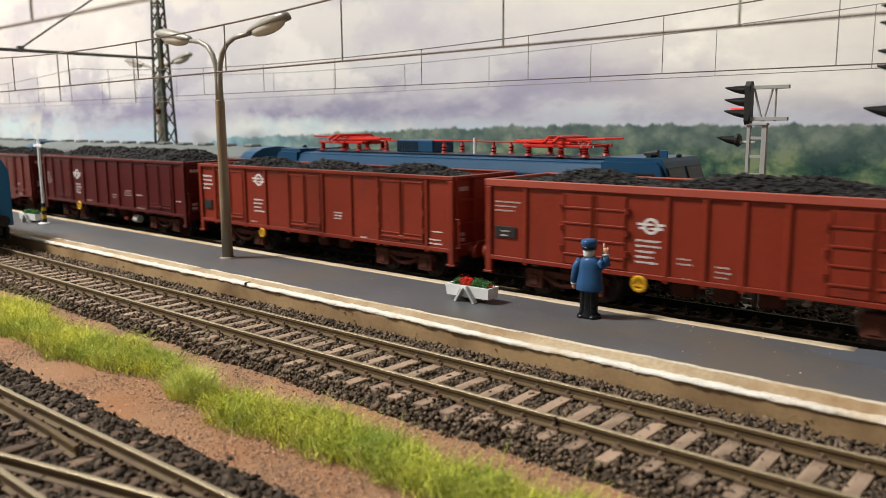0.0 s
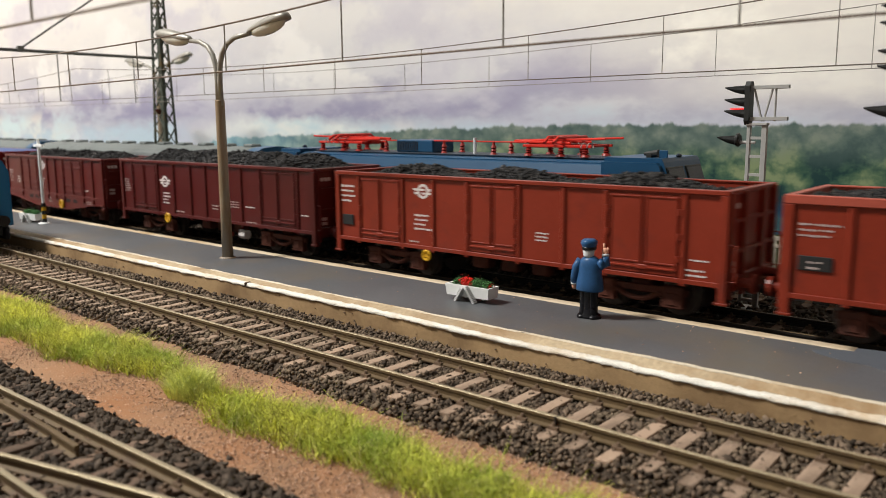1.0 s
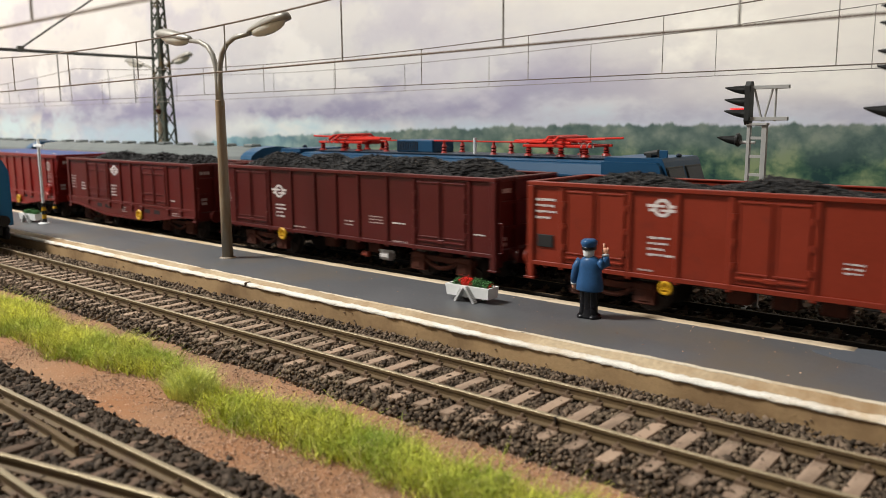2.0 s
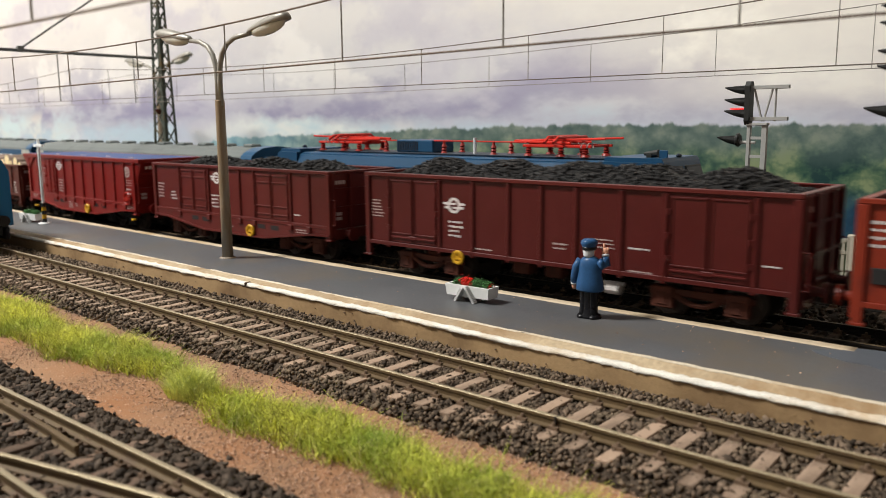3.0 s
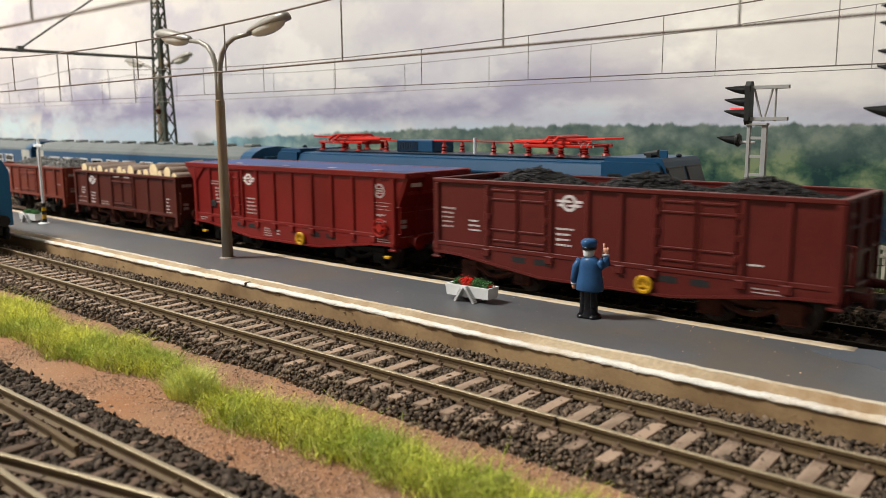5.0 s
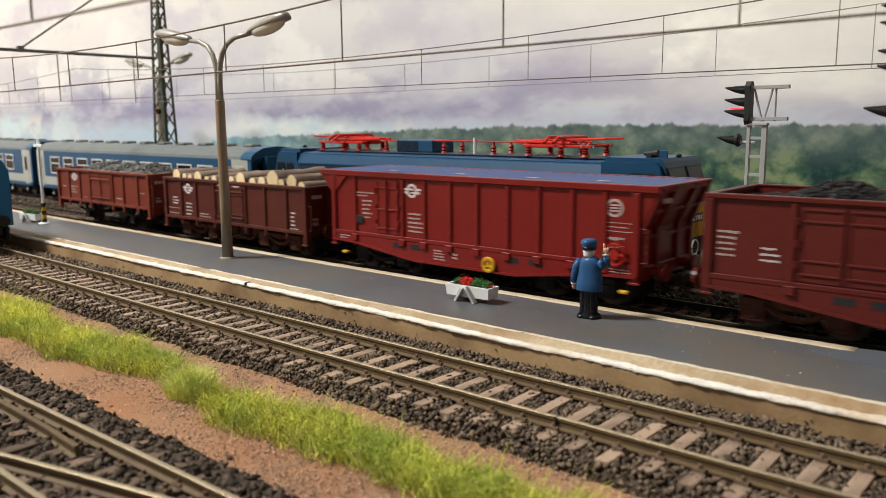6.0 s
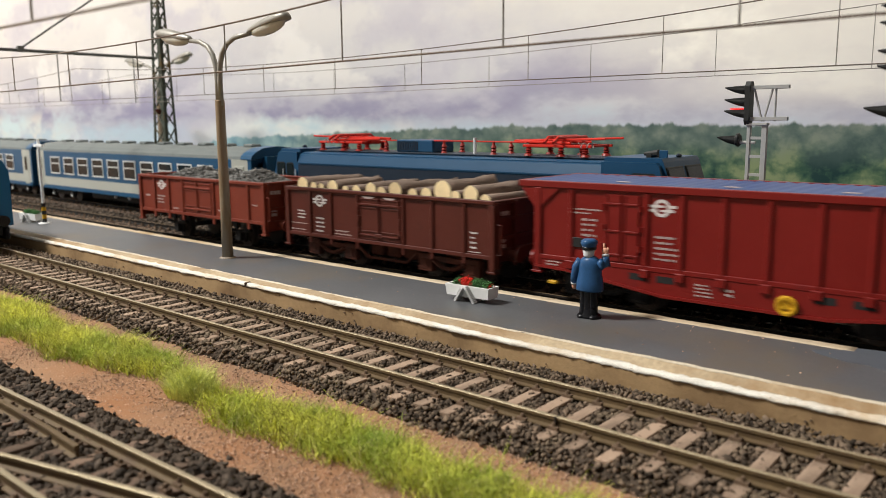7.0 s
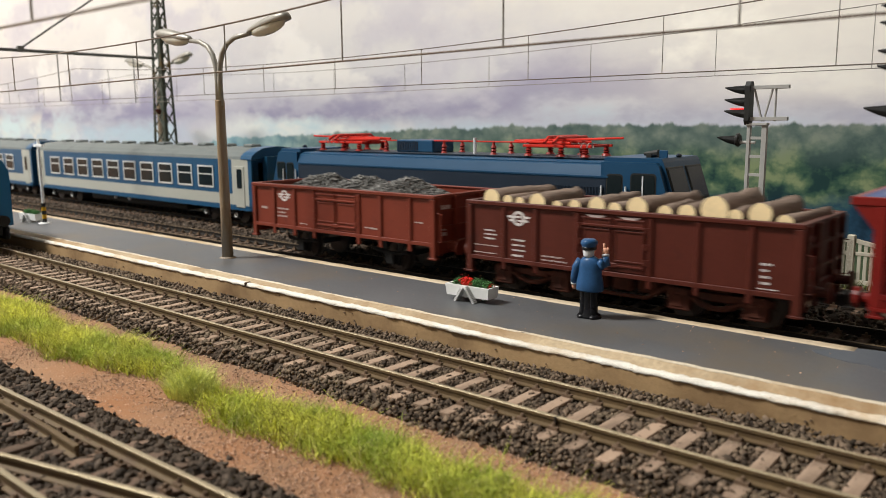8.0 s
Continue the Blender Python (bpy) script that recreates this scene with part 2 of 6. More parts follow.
ASPHALT_PATCH = mat("blue_grey_patch", (0.092, 0.103, 0.118), 0.5, vary=0.15, big=60)
WALL_OCHRE = mat("ochre_stained_concrete", (0.40, 0.265, 0.135), 0.8, vary=0.22, big=45, fine=1300, bump=0.35, stain=(0.17, 0.1, 0.05), stain_amount=0.6, stain_scale=28)
COPING = mat("ochre_coping", (0.43, 0.335, 0.215), 0.7, vary=0.4, big=22, bump=0.4, stain=(0.24, 0.135, 0.055), stain_amount=0.7, stain_scale=30)
PALE_LINE = mat("worn_pale_line", (0.64, 0.56, 0.43), 0.75, vary=0.25, big=90, bump=0.5, stain=(0.36, 0.25, 0.13), stain_amount=0.6, stain_scale=45)
REAR_COPING = mat("buff_coping", (0.55, 0.45, 0.32), 0.7, vary=0.2, big=140, bump=0.5, stain=(0.37, 0.25, 0.125), stain_amount=0.7, stain_scale=40)
WHITE_EDGE = mat("chipped_white_edge", (0.74, 0.70, 0.62), 0.8, vary=0.16, big=300, fine=1600, bump=0.9, stain=(0.5, 0.34, 0.17), stain_amount=0.5, stain_scale=36)
LAMP_METAL = mat("dull_lamp_metal", (0.30, 0.285, 0.25), 0.45, metal=0.35, vary=0.15)
LAMP_POST = mat("rust_brown_post", (0.25, 0.18, 0.11), 0.6, metal=0.1, vary=0.25, stain=(0.33, 0.31, 0.28), stain_amount=0.7, stain_scale=160, stretch=(1, 1, 0.15))
LAMP_LENS = mat("milky_lamp_glass", (0.6, 0.58, 0.5), 0.25, vary=0.05, bump=0)
MAST_GREEN = mat("grey_green_mast", (0.085, 0.095, 0.075), 0.65, vary=0.3, stain=(0.2, 0.12, 0.04), stain_amount=0.35)
WIRE = mat("tarnished_wire", (0.17, 0.14, 0.115), 0.4, metal=0.6, vary=0.5, big=120)
WIRE_PALE = mat("dull_grey_wire", (0.26, 0.235, 0.21), 0.45, metal=0.5, vary=0.4, big=120)
SOLDER = mat("tinned_dropper_wire", (0.34, 0.32, 0.29), 0.3, metal=0.7, vary=0.6, big=500)
TUBE_GREY = mat("grey_tube", (0.16, 0.16, 0.15), 0.5, metal=0.3, vary=0.15)
INSULATOR_RED = mat("dark_red_insulator", (0.26, 0.02, 0.014), 0.4, vary=0.15)
SIGNAL_GREY = mat("light_grey_signal_paint", (0.36, 0.36, 0.345), 0.5, vary=0.12)
SIGNAL_BLACK = mat("matt_black_signal", (0.022, 0.023, 0.022), 0.5, vary=0.2)
RED_LENS_GLOW = glow("lit_red_lens_and_hood_glow", (1.0, 0.03, 0.03), 1.6)
WHITE_WOOD = mat("white_painted_wood", (0.8, 0.8, 0.78), 0.55, vary=0.06, big=200, bump=0.2)
GROOVE = mat("grey_groove", (0.2, 0.2, 0.2), 0.7)
LEAF = mat("planter_foliage", (0.06, 0.17, 0.05), 0.7, vary=0.6, rand="island", bump=0)
BLOOM = mat("red_blossom", (0.75, 0.03, 0.015), 0.6, vary=0.35, rand="island", bump=0)
COAT = mat("blue_coat_paint", (0.024, 0.08, 0.19), 0.33, vary=0.3, big=200, bump=0.1)
TROUSER = mat("black_gloss_paint", (0.008, 0.008, 0.01), 0.28, vary=0.2, bump=0.1)
FLESH = mat("flesh_paint", (0.6, 0.3, 0.2), 0.5, vary=0.1)
PAINT_WHITE = mat("white_dab_paint", (0.62, 0.64, 0.66), 0.5, vary=0.1)
FENCE = mat("cream_fence_plastic", (0.5, 0.46, 0.37), 0.6, vary=0.12)
WEED = mat("weed_green", (0.12, 0.15, 0.03), 0.8, vary=0.5, rand="island", bump=0)
LOCO_YELLOW = mat("warm_yellow_paint", (0.62, 0.30, 0.02), 0.4, vary=0.08, bump=0.05)
VERGE = mat("dark_green_turf", (0.03, 0.05, 0.022), 0.95, vary=0.6, big=90, fine=900, bump=0.9)
ROOM_WALL = mat("grey_room_wall", (0.2, 0.2, 0.2), 0.9, vary=0.04, big=2, fine=60, bump=0.05)
BOUNCE_WALL = mat("white_bounce_wall", (0.7, 0.69, 0.67), 0.9, vary=0.04, big=2, fine=60, bump=0.05)
ROOM_FLOOR = mat("room_floor_boards", (0.3, 0.2, 0.12), 0.5, vary=0.2, big=4, fine=80)


def backdrop_material():
    """The printed sky and wooded hills behind the model."""
    m = bpy.data.materials.new("printed_backdrop")
    m.use_nodes = True
    nt = m.node_tree
    N, L = nt.nodes, nt.links
    b = N["Principled BSDF"]
    b.inputs["Roughness"].default_value = 0.8
    b.inputs["Specular IOR Level"].default_value = 0.15
    co = N.new("ShaderNodeTexCoord").outputs["Object"]
    sep = N.new("ShaderNodeSeparateXYZ")
    L.new(co, sep.inputs[0])
    X, Z = sep.outputs["X"], sep.outputs["Z"]

    def val(k):
        n = N.new("ShaderNodeValue")
        n.outputs[0].default_value = k
        return n.outputs[0]

    def op(kind, a, c=None, clamp=False):
        n = N.new("ShaderNodeMath")
        n.operation, n.use_clamp = kind, clamp
        for i, v in enumerate((a, c)):
            if v is None:
                continue
            if isinstance(v, (int, float)):
                n.inputs[i].default_value = v
            else:
                L.new(v, n.inputs[i])
        return n.outputs[0]

    def ns(scale, detail=5, stretch=(1, 1, 1), offset=0.0, rough=0.6):
        mp = N.new("ShaderNodeMapping")
        mp.inputs["Scale"].default_value = stretch
        mp.inputs["Location"].default_value = (offset, 0, offset * 0.7)
        L.new(co, mp.inputs["Vector"])
        n = N.new("ShaderNodeTexNoise")
        n.inputs["Scale"].default_value, n.inputs["Detail"].default_value, n.inputs["Roughness"].default_value = scale, detail, rough
        L.new(mp.outputs["Vector"], n.inputs["Vector"])
        return n.outputs["Fac"]

    def ramp(f, stops):
        n = N.new("ShaderNodeValToRGB")
        e = n.color_ramp.elements
        while len(e) < len(stops):
            e.new(0.5)
        for k, (p, c) in zip(e, stops):
            k.position, k.color = p, (*c, 1)
        L.new(f, n.inputs["Fac"])
        return n.outputs["Color"]

    def mix(f, a, c):
        n = N.new("ShaderNodeMix")
        n.data_type = "RGBA"
        L.new(f, n.inputs["Factor"])
        L.new(a, n.inputs["A"])
        L.new(c, n.inputs["B"])
        return n.outputs["Result"]

    def rng(f, a, c):
        n = N.new("ShaderNodeMapRange")
        n.interpolation_type = "SMOOTHSTEP"
        n.inputs["From Min"].default_value, n.inputs["From Max"].default_value = a, c
        L.new(f, n.inputs["Value"])
        return n.outputs["Result"]
    # height over the horizon, disturbed by the cloud noise
    cloud = ns(12, 9, (0.7, 1, 1.9))
    puff = ns(26, 5, (1, 1, 1.5), 3.1)
    h = op("ADD", Z, op("MULTIPLY", op("SUBTRACT", cloud, 0.5), 0.055))
    h = op("ADD", h, op("MULTIPLY", op("SUBTRACT", puff, 0.5), 0.02))
    sky = ramp(op("MULTIPLY", h, 5.0), [(0.20, (0.56, 0.68, 0.76)), (0.26, (0.52, 0.53, 0.62)), (0.305, (0.33, 0.32, 0.45)), (0.36, (0.40, 0.38, 0.50)), (0.46, (0.63, 0.62, 0.67)), (0.66, (0.86, 0.83, 0.78)), (0.9, (0.93, 0.90, 0.83))])
    sky = mix(op("MULTIPLY", rng(cloud, 0.5, 0.6), 0.45), sky, ramp(val(0.0), [(0, (0.86, 0.85, 0.82)), (1, (0.86, 0.85, 0.82))]))
    sky = mix(op("MULTIPLY", op("MULTIPLY", rng(X, -0.34, -0.13), rng(Z, 0.052, 0.068)), 0.72), sky, ramp(puff, [(0.3, (0.84, 0.80, 0.76)), (0.7, (0.92, 0.89, 0.82))]))
    mass = ns(7.5, 6, (1.0, 1, 1.5), 8.3)
    sky = mix(op("MULTIPLY", op("MULTIPLY", rng(mass, 0.5, 0.6), rng(X, -0.2, -0.4)), 0.55), sky, ramp(puff, [(0.35, (0.56, 0.53, 0.64)), (0.65, (0.70, 0.68, 0.74))]))
    sky = mix(op("MULTIPLY", op("MULTIPLY", rng(mass, 0.46, 0.38), rng(Z, 0.06, 0.09)), 0.75), sky, ramp(puff, [(0.3, (0.96, 0.93, 0.86)), (0.7, (1.0, 0.98, 0.92))]))
    band = op("MULTIPLY", rng(h, 0.050, 0.060), rng(h, 0.086, 0.066))
    sky = mix(op("MULTIPLY", op("MULTIPLY", band, rng(X, -0.08, -0.3)), 0.5), sky, ramp(cloud, [(0.4, (0.36, 0.34, 0.48)), (0.62, (0.50, 0.48, 0.60))]))
    # bright gap in the clouds low over the horizon
    gx = op("SUBTRACT", 1.0, op("ABSOLUTE", op("DIVIDE", op("ADD", X, 0.51), 0.17)), True)
    gz = op("SUBTRACT", 1.0, op("ABSOLUTE", op("DIVIDE", op("SUBTRACT", op("ADD", Z, op("MULTIPLY", op("SUBTRACT", puff, 0.5), 0.03)), 0.047), 0.013)), True)
    sky = mix(op("MULTIPLY", op("MULTIPLY", gx, gz), 1.6, True), sky, ramp(cloud, [(0.4, (0.52, 0.72, 0.80)), (0.55, (0.84, 0.87, 0.83))]))
    # pale streak of blue at the far left
    lz = op("MULTIPLY", rng(Z, 0.078, 0.05), rng(X, -0.75, -1.0))
    sky = mix(op("MULTIPLY", lz, rng(puff, 0.42, 0.6)), sky, ramp(cloud, [(0.4, (0.85, 0.80, 0.72)), (0.6, (0.70, 0.85, 0.86))]))
    # sky colour darkened leftwards to offset the left lamp's stronger light
    falloff_dim = N.new("ShaderNodeMixRGB")
    falloff_dim.blend_type = "MULTIPLY"
    falloff_dim.inputs[0].default_value = 1.0
    L.new(sky, falloff_dim.inputs[1])
    L.new(ramp(rng(X, -0.5, -0.15), [(0.0, (0.72, 0.715, 0.73)), (1.0, (1.02, 1.01, 0.985))]), falloff_dim.inputs[2])
    sky = falloff_dim.outputs[0]
    # wooded hills
    line = op("ADD", op("MULTIPLY", rng(X, -0.70, -0.22), 0.012), 0.0385)
    line = op("ADD", line, op("MULTIPLY", op("SUBTRACT", ns(38, 3, (1, 0, 0)), 0.5), 0.008))
    line = op("ADD", line, op("MULTIPLY", op("SUBTRACT", ns(170, 4, (1, 0, 0.25)), 0.5), 0.007))
    line = op("SUBTRACT", line, op("MULTIPLY", rng(X, -0.60, -0.74), 0.03))
    below = op("SUBTRACT", line, Z)
    crowns = N.new("ShaderNodeTexVoronoi")
    crowns.inputs["Scale"].default_value = 78
    mp = N.new("ShaderNodeMapping")
    mp.inputs["Scale"].default_value = (1, 1, 1.5)
    wob = N.new("ShaderNodeTexNoise")
    wob.inputs["Scale"].default_value = 120
    L.new(co, wob.inputs["Vector"])
    vm = N.new("ShaderNodeMixRGB")
    vm.blend_type = "ADD"
    vm.inputs[0].default_value = 0.012
    L.new(co, vm.inputs[1])
    L.new(wob.outputs["Color"], vm.inputs[2])
    L.new(vm.outputs[0], mp.inputs["Vector"])
    L.new(mp.outputs["Vector"], crowns.inputs["Vector"])
    leafy = op("ADD", op("MULTIPLY", op("SUBTRACT", 1.0, op("MULTIPLY", crowns.outputs["Distance"], 1.1), True), 0.5), op("MULTIPLY", ns(150, 7, (1, 1, 1.3), 1.7, 0.75), 0.8))
    patch = ns(30, 4, (1, 1, 1.4), 5.0)
    leafy = op("ADD", leafy, op("MULTIPLY", op("SUBTRACT", patch, 0.5), 0.9))
    near_wood = ramp(leafy, [(0.36, (0.013, 0.04, 0.04)), (0.49, (0.038, 0.085, 0.058)), (0.63, (0.088, 0.142, 0.082)), (0.8, (0.2, 0.245, 0.13))])
    far_wood = ramp(leafy, [(0.34, (0.07, 0.108, 0.10)), (0.55, (0.11, 0.15, 0.133)), (0.82, (0.2, 0.235, 0.195))])
    haze_wood = ramp(leafy, [(0.3, (0.14, 0.26, 0.33)), (0.9, (0.28, 0.42, 0.45))])
    deep = ramp(leafy, [(0.35, (0.006, 0.02, 0.04)), (0.6, (0.015, 0.05, 0.09)), (0.95, (0.06, 0.13, 0.10))])
    wood = mix(rng(op("ADD", below, op("MULTIPLY", op("SUBTRACT", patch, 0.5), 0.02)), 0.004, 0.024), far_wood, near_wood)
    wood = mix(rng(op("ADD", below, op("MULTIPLY", op("SUBTRACT", patch, 0.5), 0.03)), 0.028, 0.042), wood, deep)
    wood = mix(rng(X, -0.42, -0.62), wood, haze_wood)
    edge = rng(below, -0.0008, 0.0012)
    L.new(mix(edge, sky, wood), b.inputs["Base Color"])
    return m


BACKDROP = backdrop_material()

# ---- the unseen room added round the model, and the board ----
for nm, b6, lab in (("wall_north", (-1750, 950, 450, 500, -60, 1600), "plain light grey room wall behind the model"),
                    ("wall_south", (-1750, 950, -1450, -1400, -60, 1600), "plain light grey room wall"),
                    ("wall_west", (-1800, -1750, -1450, 500, -60, 1600), "unseen white end wall added to bounce light onto the wagons"),
                    ("wall_east", (950, 1000, -1450, 500, -60, 1600), "plain light grey room wall at the end")):
    # west wall alone is white, added as a reflector for the wagon sides
    tagged(part(nm, box(B(), *b6), BOUNCE_WALL if nm == "wall_west" else ROOM_WALL), lab, "wall", kind="structure")
tagged(part("floor", box(B(), -1800, 1000, -1450, 500, -100, -60), ROOM_FLOOR), "brown wooden surface under the model", "floor", kind="structure")
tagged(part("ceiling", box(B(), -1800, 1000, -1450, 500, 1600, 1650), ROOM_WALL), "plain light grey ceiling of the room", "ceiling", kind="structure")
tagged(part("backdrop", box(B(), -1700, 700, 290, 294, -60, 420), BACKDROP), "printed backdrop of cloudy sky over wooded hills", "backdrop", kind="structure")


def ground():
    xs = np.arange(-1400, 420, 5.0)
    ys = np.concatenate([np.arange(-260, -110, 6.0), np.arange(-110, 24, 2.5), np.arange(24, 290, 7.0)])
    gx, gy = np.meshgrid(xs, ys)
    gz = np.full(gx.shape, -5.2)
    for i in range(gx.shape[0]):
        for j in range(gx.shape[1]):
            if -110 < gy[i, j] < 24 and -420 < gx[i, j] < 60:
                gz[i, j] += 0.7 * noise.noise((gx[i, j] * 0.05, gy[i, j] * 0.07, 0)) + 0.3 * noise.noise((gx[i, j] * 0.25, gy[i, j] * 0.25, 3))
    n, m = gx.shape
    v = np.stack([gx, gy, gz], -1).reshape(-1, 3)
    idx = np.arange(n * m).reshape(n, m)
    f = np.stack([idx[:-1, :-1], idx[:-1, 1:], idx[1:, 1:], idx[1:, :-1]], -1).reshape(-1, 4)
    ob = stuff("ground", v, f, SOIL, "reddish brown grit soil of the model", "ground", "structure")
    ob.data.polygons.foreach_set("use_smooth", [True] * len(ob.data.polygons))
    return ob


ground()
tagged(part("board_base", box(B(), -1400, 420, -260, 289, -60, -8), ROOM_FLOOR), "wooden base board under the model", "board", kind="structure")

# ---- tracks ----
RAIL = [(-1.0, -2.3), (-1.0, -2.05), (-0.25, -1.75), (-0.25, -0.85), (-0.48, -0.65), (-0.48, -0.06), (-0.40, 0.0), (0.40, 0.0), (0.48, -0.06), (0.48, -0.65), (0.25, -0.85), (0.25, -1.75), (1.0, -2.05), (1.0, -2.3)]


def rail_mesh(y, x0, x1, parent, way=None, worn=True, drop=0.0, side=None):
    """A rail with its worn top; way gives y by x for a rail off the station's curve."""
    bm = B()
    n = int((x1 - x0) / 12)
    rows = []
    for i in range(n + 1):
        x = x0 + (x1 - x0) * i / n
        yy = way(x) if way else y + bow(x)
        rows.append([bm.verts.new((x, yy + a, z - drop)) for a, z in RAIL])
    k = len(RAIL)
    for a, c in zip(rows, rows[1:]):
        for i in range(k):
            f = bm.faces.new((a[i], a[(i + 1) % k], c[(i + 1) % k], c[i]))
            f.material_index = 1 if worn and i in (5, 6, 7) else 0
    bm.faces.new(rows[0])
    bm.faces.new(rows[-1][::-1])
    bmesh.ops.recalc_face_normals(bm, faces=bm.faces)
    return part("rail", bm, [side, RAIL_SIDE] if side else [RAIL_SIDE, RAIL_TOP], parent)


def sleeper_mesh(length, width, rails, material):
    bm = B()
    for r in rails:
        for s in (-1, 1):
            box(bm, -1.05, 1.05, r + s * 1.2 - 0.6, r + s * 1.2 + 0.6, -2.3, -1.65, mat=1)
            rod(bm, (0, r + s * 1.25, -1.65), (0, r + s * 1.25, -0.95), 0.5, 0.34, 6, mat=1)
    v = [bm.verts.new((x * width / 2 * k, y * length / 2 - y * (1 - k), z)) for z, k in ((-4.0, 1.0), (-2.45, 1.0), (-2.3, 0.9)) for x, y in ((-1, -1), (1, -1), (1, 1), (-1, 1))]
    for i in range(2):
        for k in range(4):
            bm.faces.new((v[4 * i + k], v[4 * i + (k + 1) % 4], v[4 * i + 4 + (k + 1) % 4], v[4 * i + 4 + k]))
    bm.faces.new(v[8:12])
    return bm


def track(name, y, x0, x1, label, sleeper_mat, pitch, offset, length=30.0, extra=0.0, side=None, inner_way=None):
    t = thing(name, 0, 0, 0, label, "railway track", kind="structure")
    for s in (-8.25, 8.25):
        rail_mesh(y + s, x0, x1, t, way=inner_way if s > 0 else None, side=side)
    first = None
    rng = random.Random(int(y) + 5)
    x = x0 + ((offset - x0) % pitch)
    while x < x1:
        m = at(x + rng.uniform(-0.25, 0.25), y + bow(x) + rng.uniform(-0.5, 0.5) - extra, rng.uniform(-0.06, 0.02), 0, 0, bow_deg(x) + rng.uniform(-1.3, 1.3))
        if first is None:
            first = part("sleeper", sleeper_mesh(length, 2.75, (extra - 8.25, extra + 8.25), sleeper_mat), [sleeper_mat, CHAIR], t)
            first.matrix_basis = m
        else:
            shared("sleeper", first, t, m)
        x += pitch
    return t


def bed(name, y, w0, w1, x0, x1, material, label, top=-3.0):
    bm = sweep(B(), [(y - w1, -5.6), (y - w0, top), (y + w0, top), (y + w1, -5.6)], x0, x1, 6.0,
               jitter=lambda x, k: (0.8 * noise.noise((x * 0.09, k * 7.1, y)), 0.25 * noise.noise((x * 0.2, k * 3.3, y))))
    return tagged(part(name, bm, material, smooth=True), label, "ballast", kind="structure")


track("station_track", 0.0, -900, 90, "model track with rusty rails on tan wooden sleepers", SLEEPER, 7.0, -75.3)
track("platform_track", 87.5, -1000, 120, "model track behind the platform on brown sleepers", SLEEPER_DARK, 7.0, -60, side=RAIL_SHADED)
track("through_track", 135.0, -1000, 120, "model track under the blue passenger train", SLEEPER_DARK, 7.0, -62, side=RAIL_SHADED)
front = track("yard_track", -75.25, -420, 60, "model yard track with a turnout and dark sleepers", SLEEPER_DARK, 7.2, -101, 38.0, extra=3.5, inner_way=lambda x: -67.2 + bow(x) + 0.022 * max(0.0, x + 175))
part("rail_joint", box(B(), -75.2, -74.9, -9.0, -7.5, -2.2, 0.03), BLACK_PRINT, front, "dark gap between two rails")
bed("ballast_bed", 1.5, 16.5, 20.0, -900, 90, BALLAST_BED, "dark ballast bed of the station track")
bed("ballast_bed", 87.5, 17.5, 22.5, -1000, 120, BED_BROWN, "brown ballast bed of the platform track")
bed("ballast_bed", 135.0, 17.5, 24.0, -1000, 120, BED_BROWN, "brown ballast bed of the through track")
bed("ballast_bed", -78.0, 19.0, 25.5, -420, 60, BALLAST_BED, "dark ballast bed of the yard track")


def branch(x):
    """The turnout's diverging rail."""
    u = max(0.0, -84.0 - x)
    return -68.0 - 0.205 * u - 0.0006 * u * u if x < -84 else -68.0


rail_mesh(0, -260, -84, front, branch)
rail_mesh(0, -260, -125, front, lambda x: branch(x) - 16.6)
rail_mesh(0, -215, -132, front, lambda x: -70.0 - 0.9 * max(0, (x + 150) / 18), False, 0.35)


def ballast(name, x0, x1, y0, y1, count, size, material, label, skip, seed, z=-2.9, shoulder=(), pitch=0.0, offset=0.0):
    rng = np.random.default_rng(seed)
    x, y = rng.uniform(x0, x1, count), rng.uniform(y0, y1, count)
    near = rng.random(count)
    keep = np.ones(count, bool)
    for r in skip:
        keep &= np.abs(y - r) > 1.25
    zz = np.full(count, z) + np.where(np.abs(y - (y0 + y1) / 2) < 9, rng.uniform(-0.5, 0.35, count), rng.uniform(-0.4, 0.55, count))
    if pitch:
        # most stones have been brushed off the sleepers into the cribs
        off = np.abs((x - offset + pitch / 2) % pitch - pitch / 2)
        on_top = (off < 1.55) & (np.abs(y) < 15.2)
        keep &= ~(on_top & (near < np.where(np.abs(y) < 9.5, 0.74, 0.6)))
        zz += np.where(~on_top & (np.abs(y) < 15.2), 0.12, 0.0)
    for edge, way, run in shoulder:
        d = (y - edge) * way
        zz -= np.where(d > 0, d / run * 2.4, 0)
        keep &= ~((d > run * 0.8) & (near > 0.45))
        keep &= ~((d > run * 1.15) & (near > 0.12))
    p = np.stack([x, y + 0.25 * ((x + 100) / 100) ** 2, zz], -1)[keep]
    v, f = stones(p, size, 0.5, 0.85, rng=rng)
    return stuff(name, v, f, material, label, "ballast")


ballast("ballast_stones", -430, 50, -20.0, 21.5, 42000, 0.54, BALLAST, "loose dark brown ballast stones between sleepers", (-8.25, 8.25), 11, z=-2.85, shoulder=((-15.2, -1, 3.2), (18.5, 1, 30.0)), pitch=7.0, offset=-75.3)
ballast("ballast_stones", -300, 40, -106, -50.0, 24000, 0.7, BALLAST_YARD, "dark ballast stones round the yard turnout", (-67, -83.5), 12, z=-2.75, shoulder=((-60.5, 1, 6.5),))
ballast("ballast_stones", -520, 60, 64, 110, 12000, 0.85, BALLAST_BROWN, "brown ballast stones of the platform track", (79.25, 95.75), 13, z=-3.0)
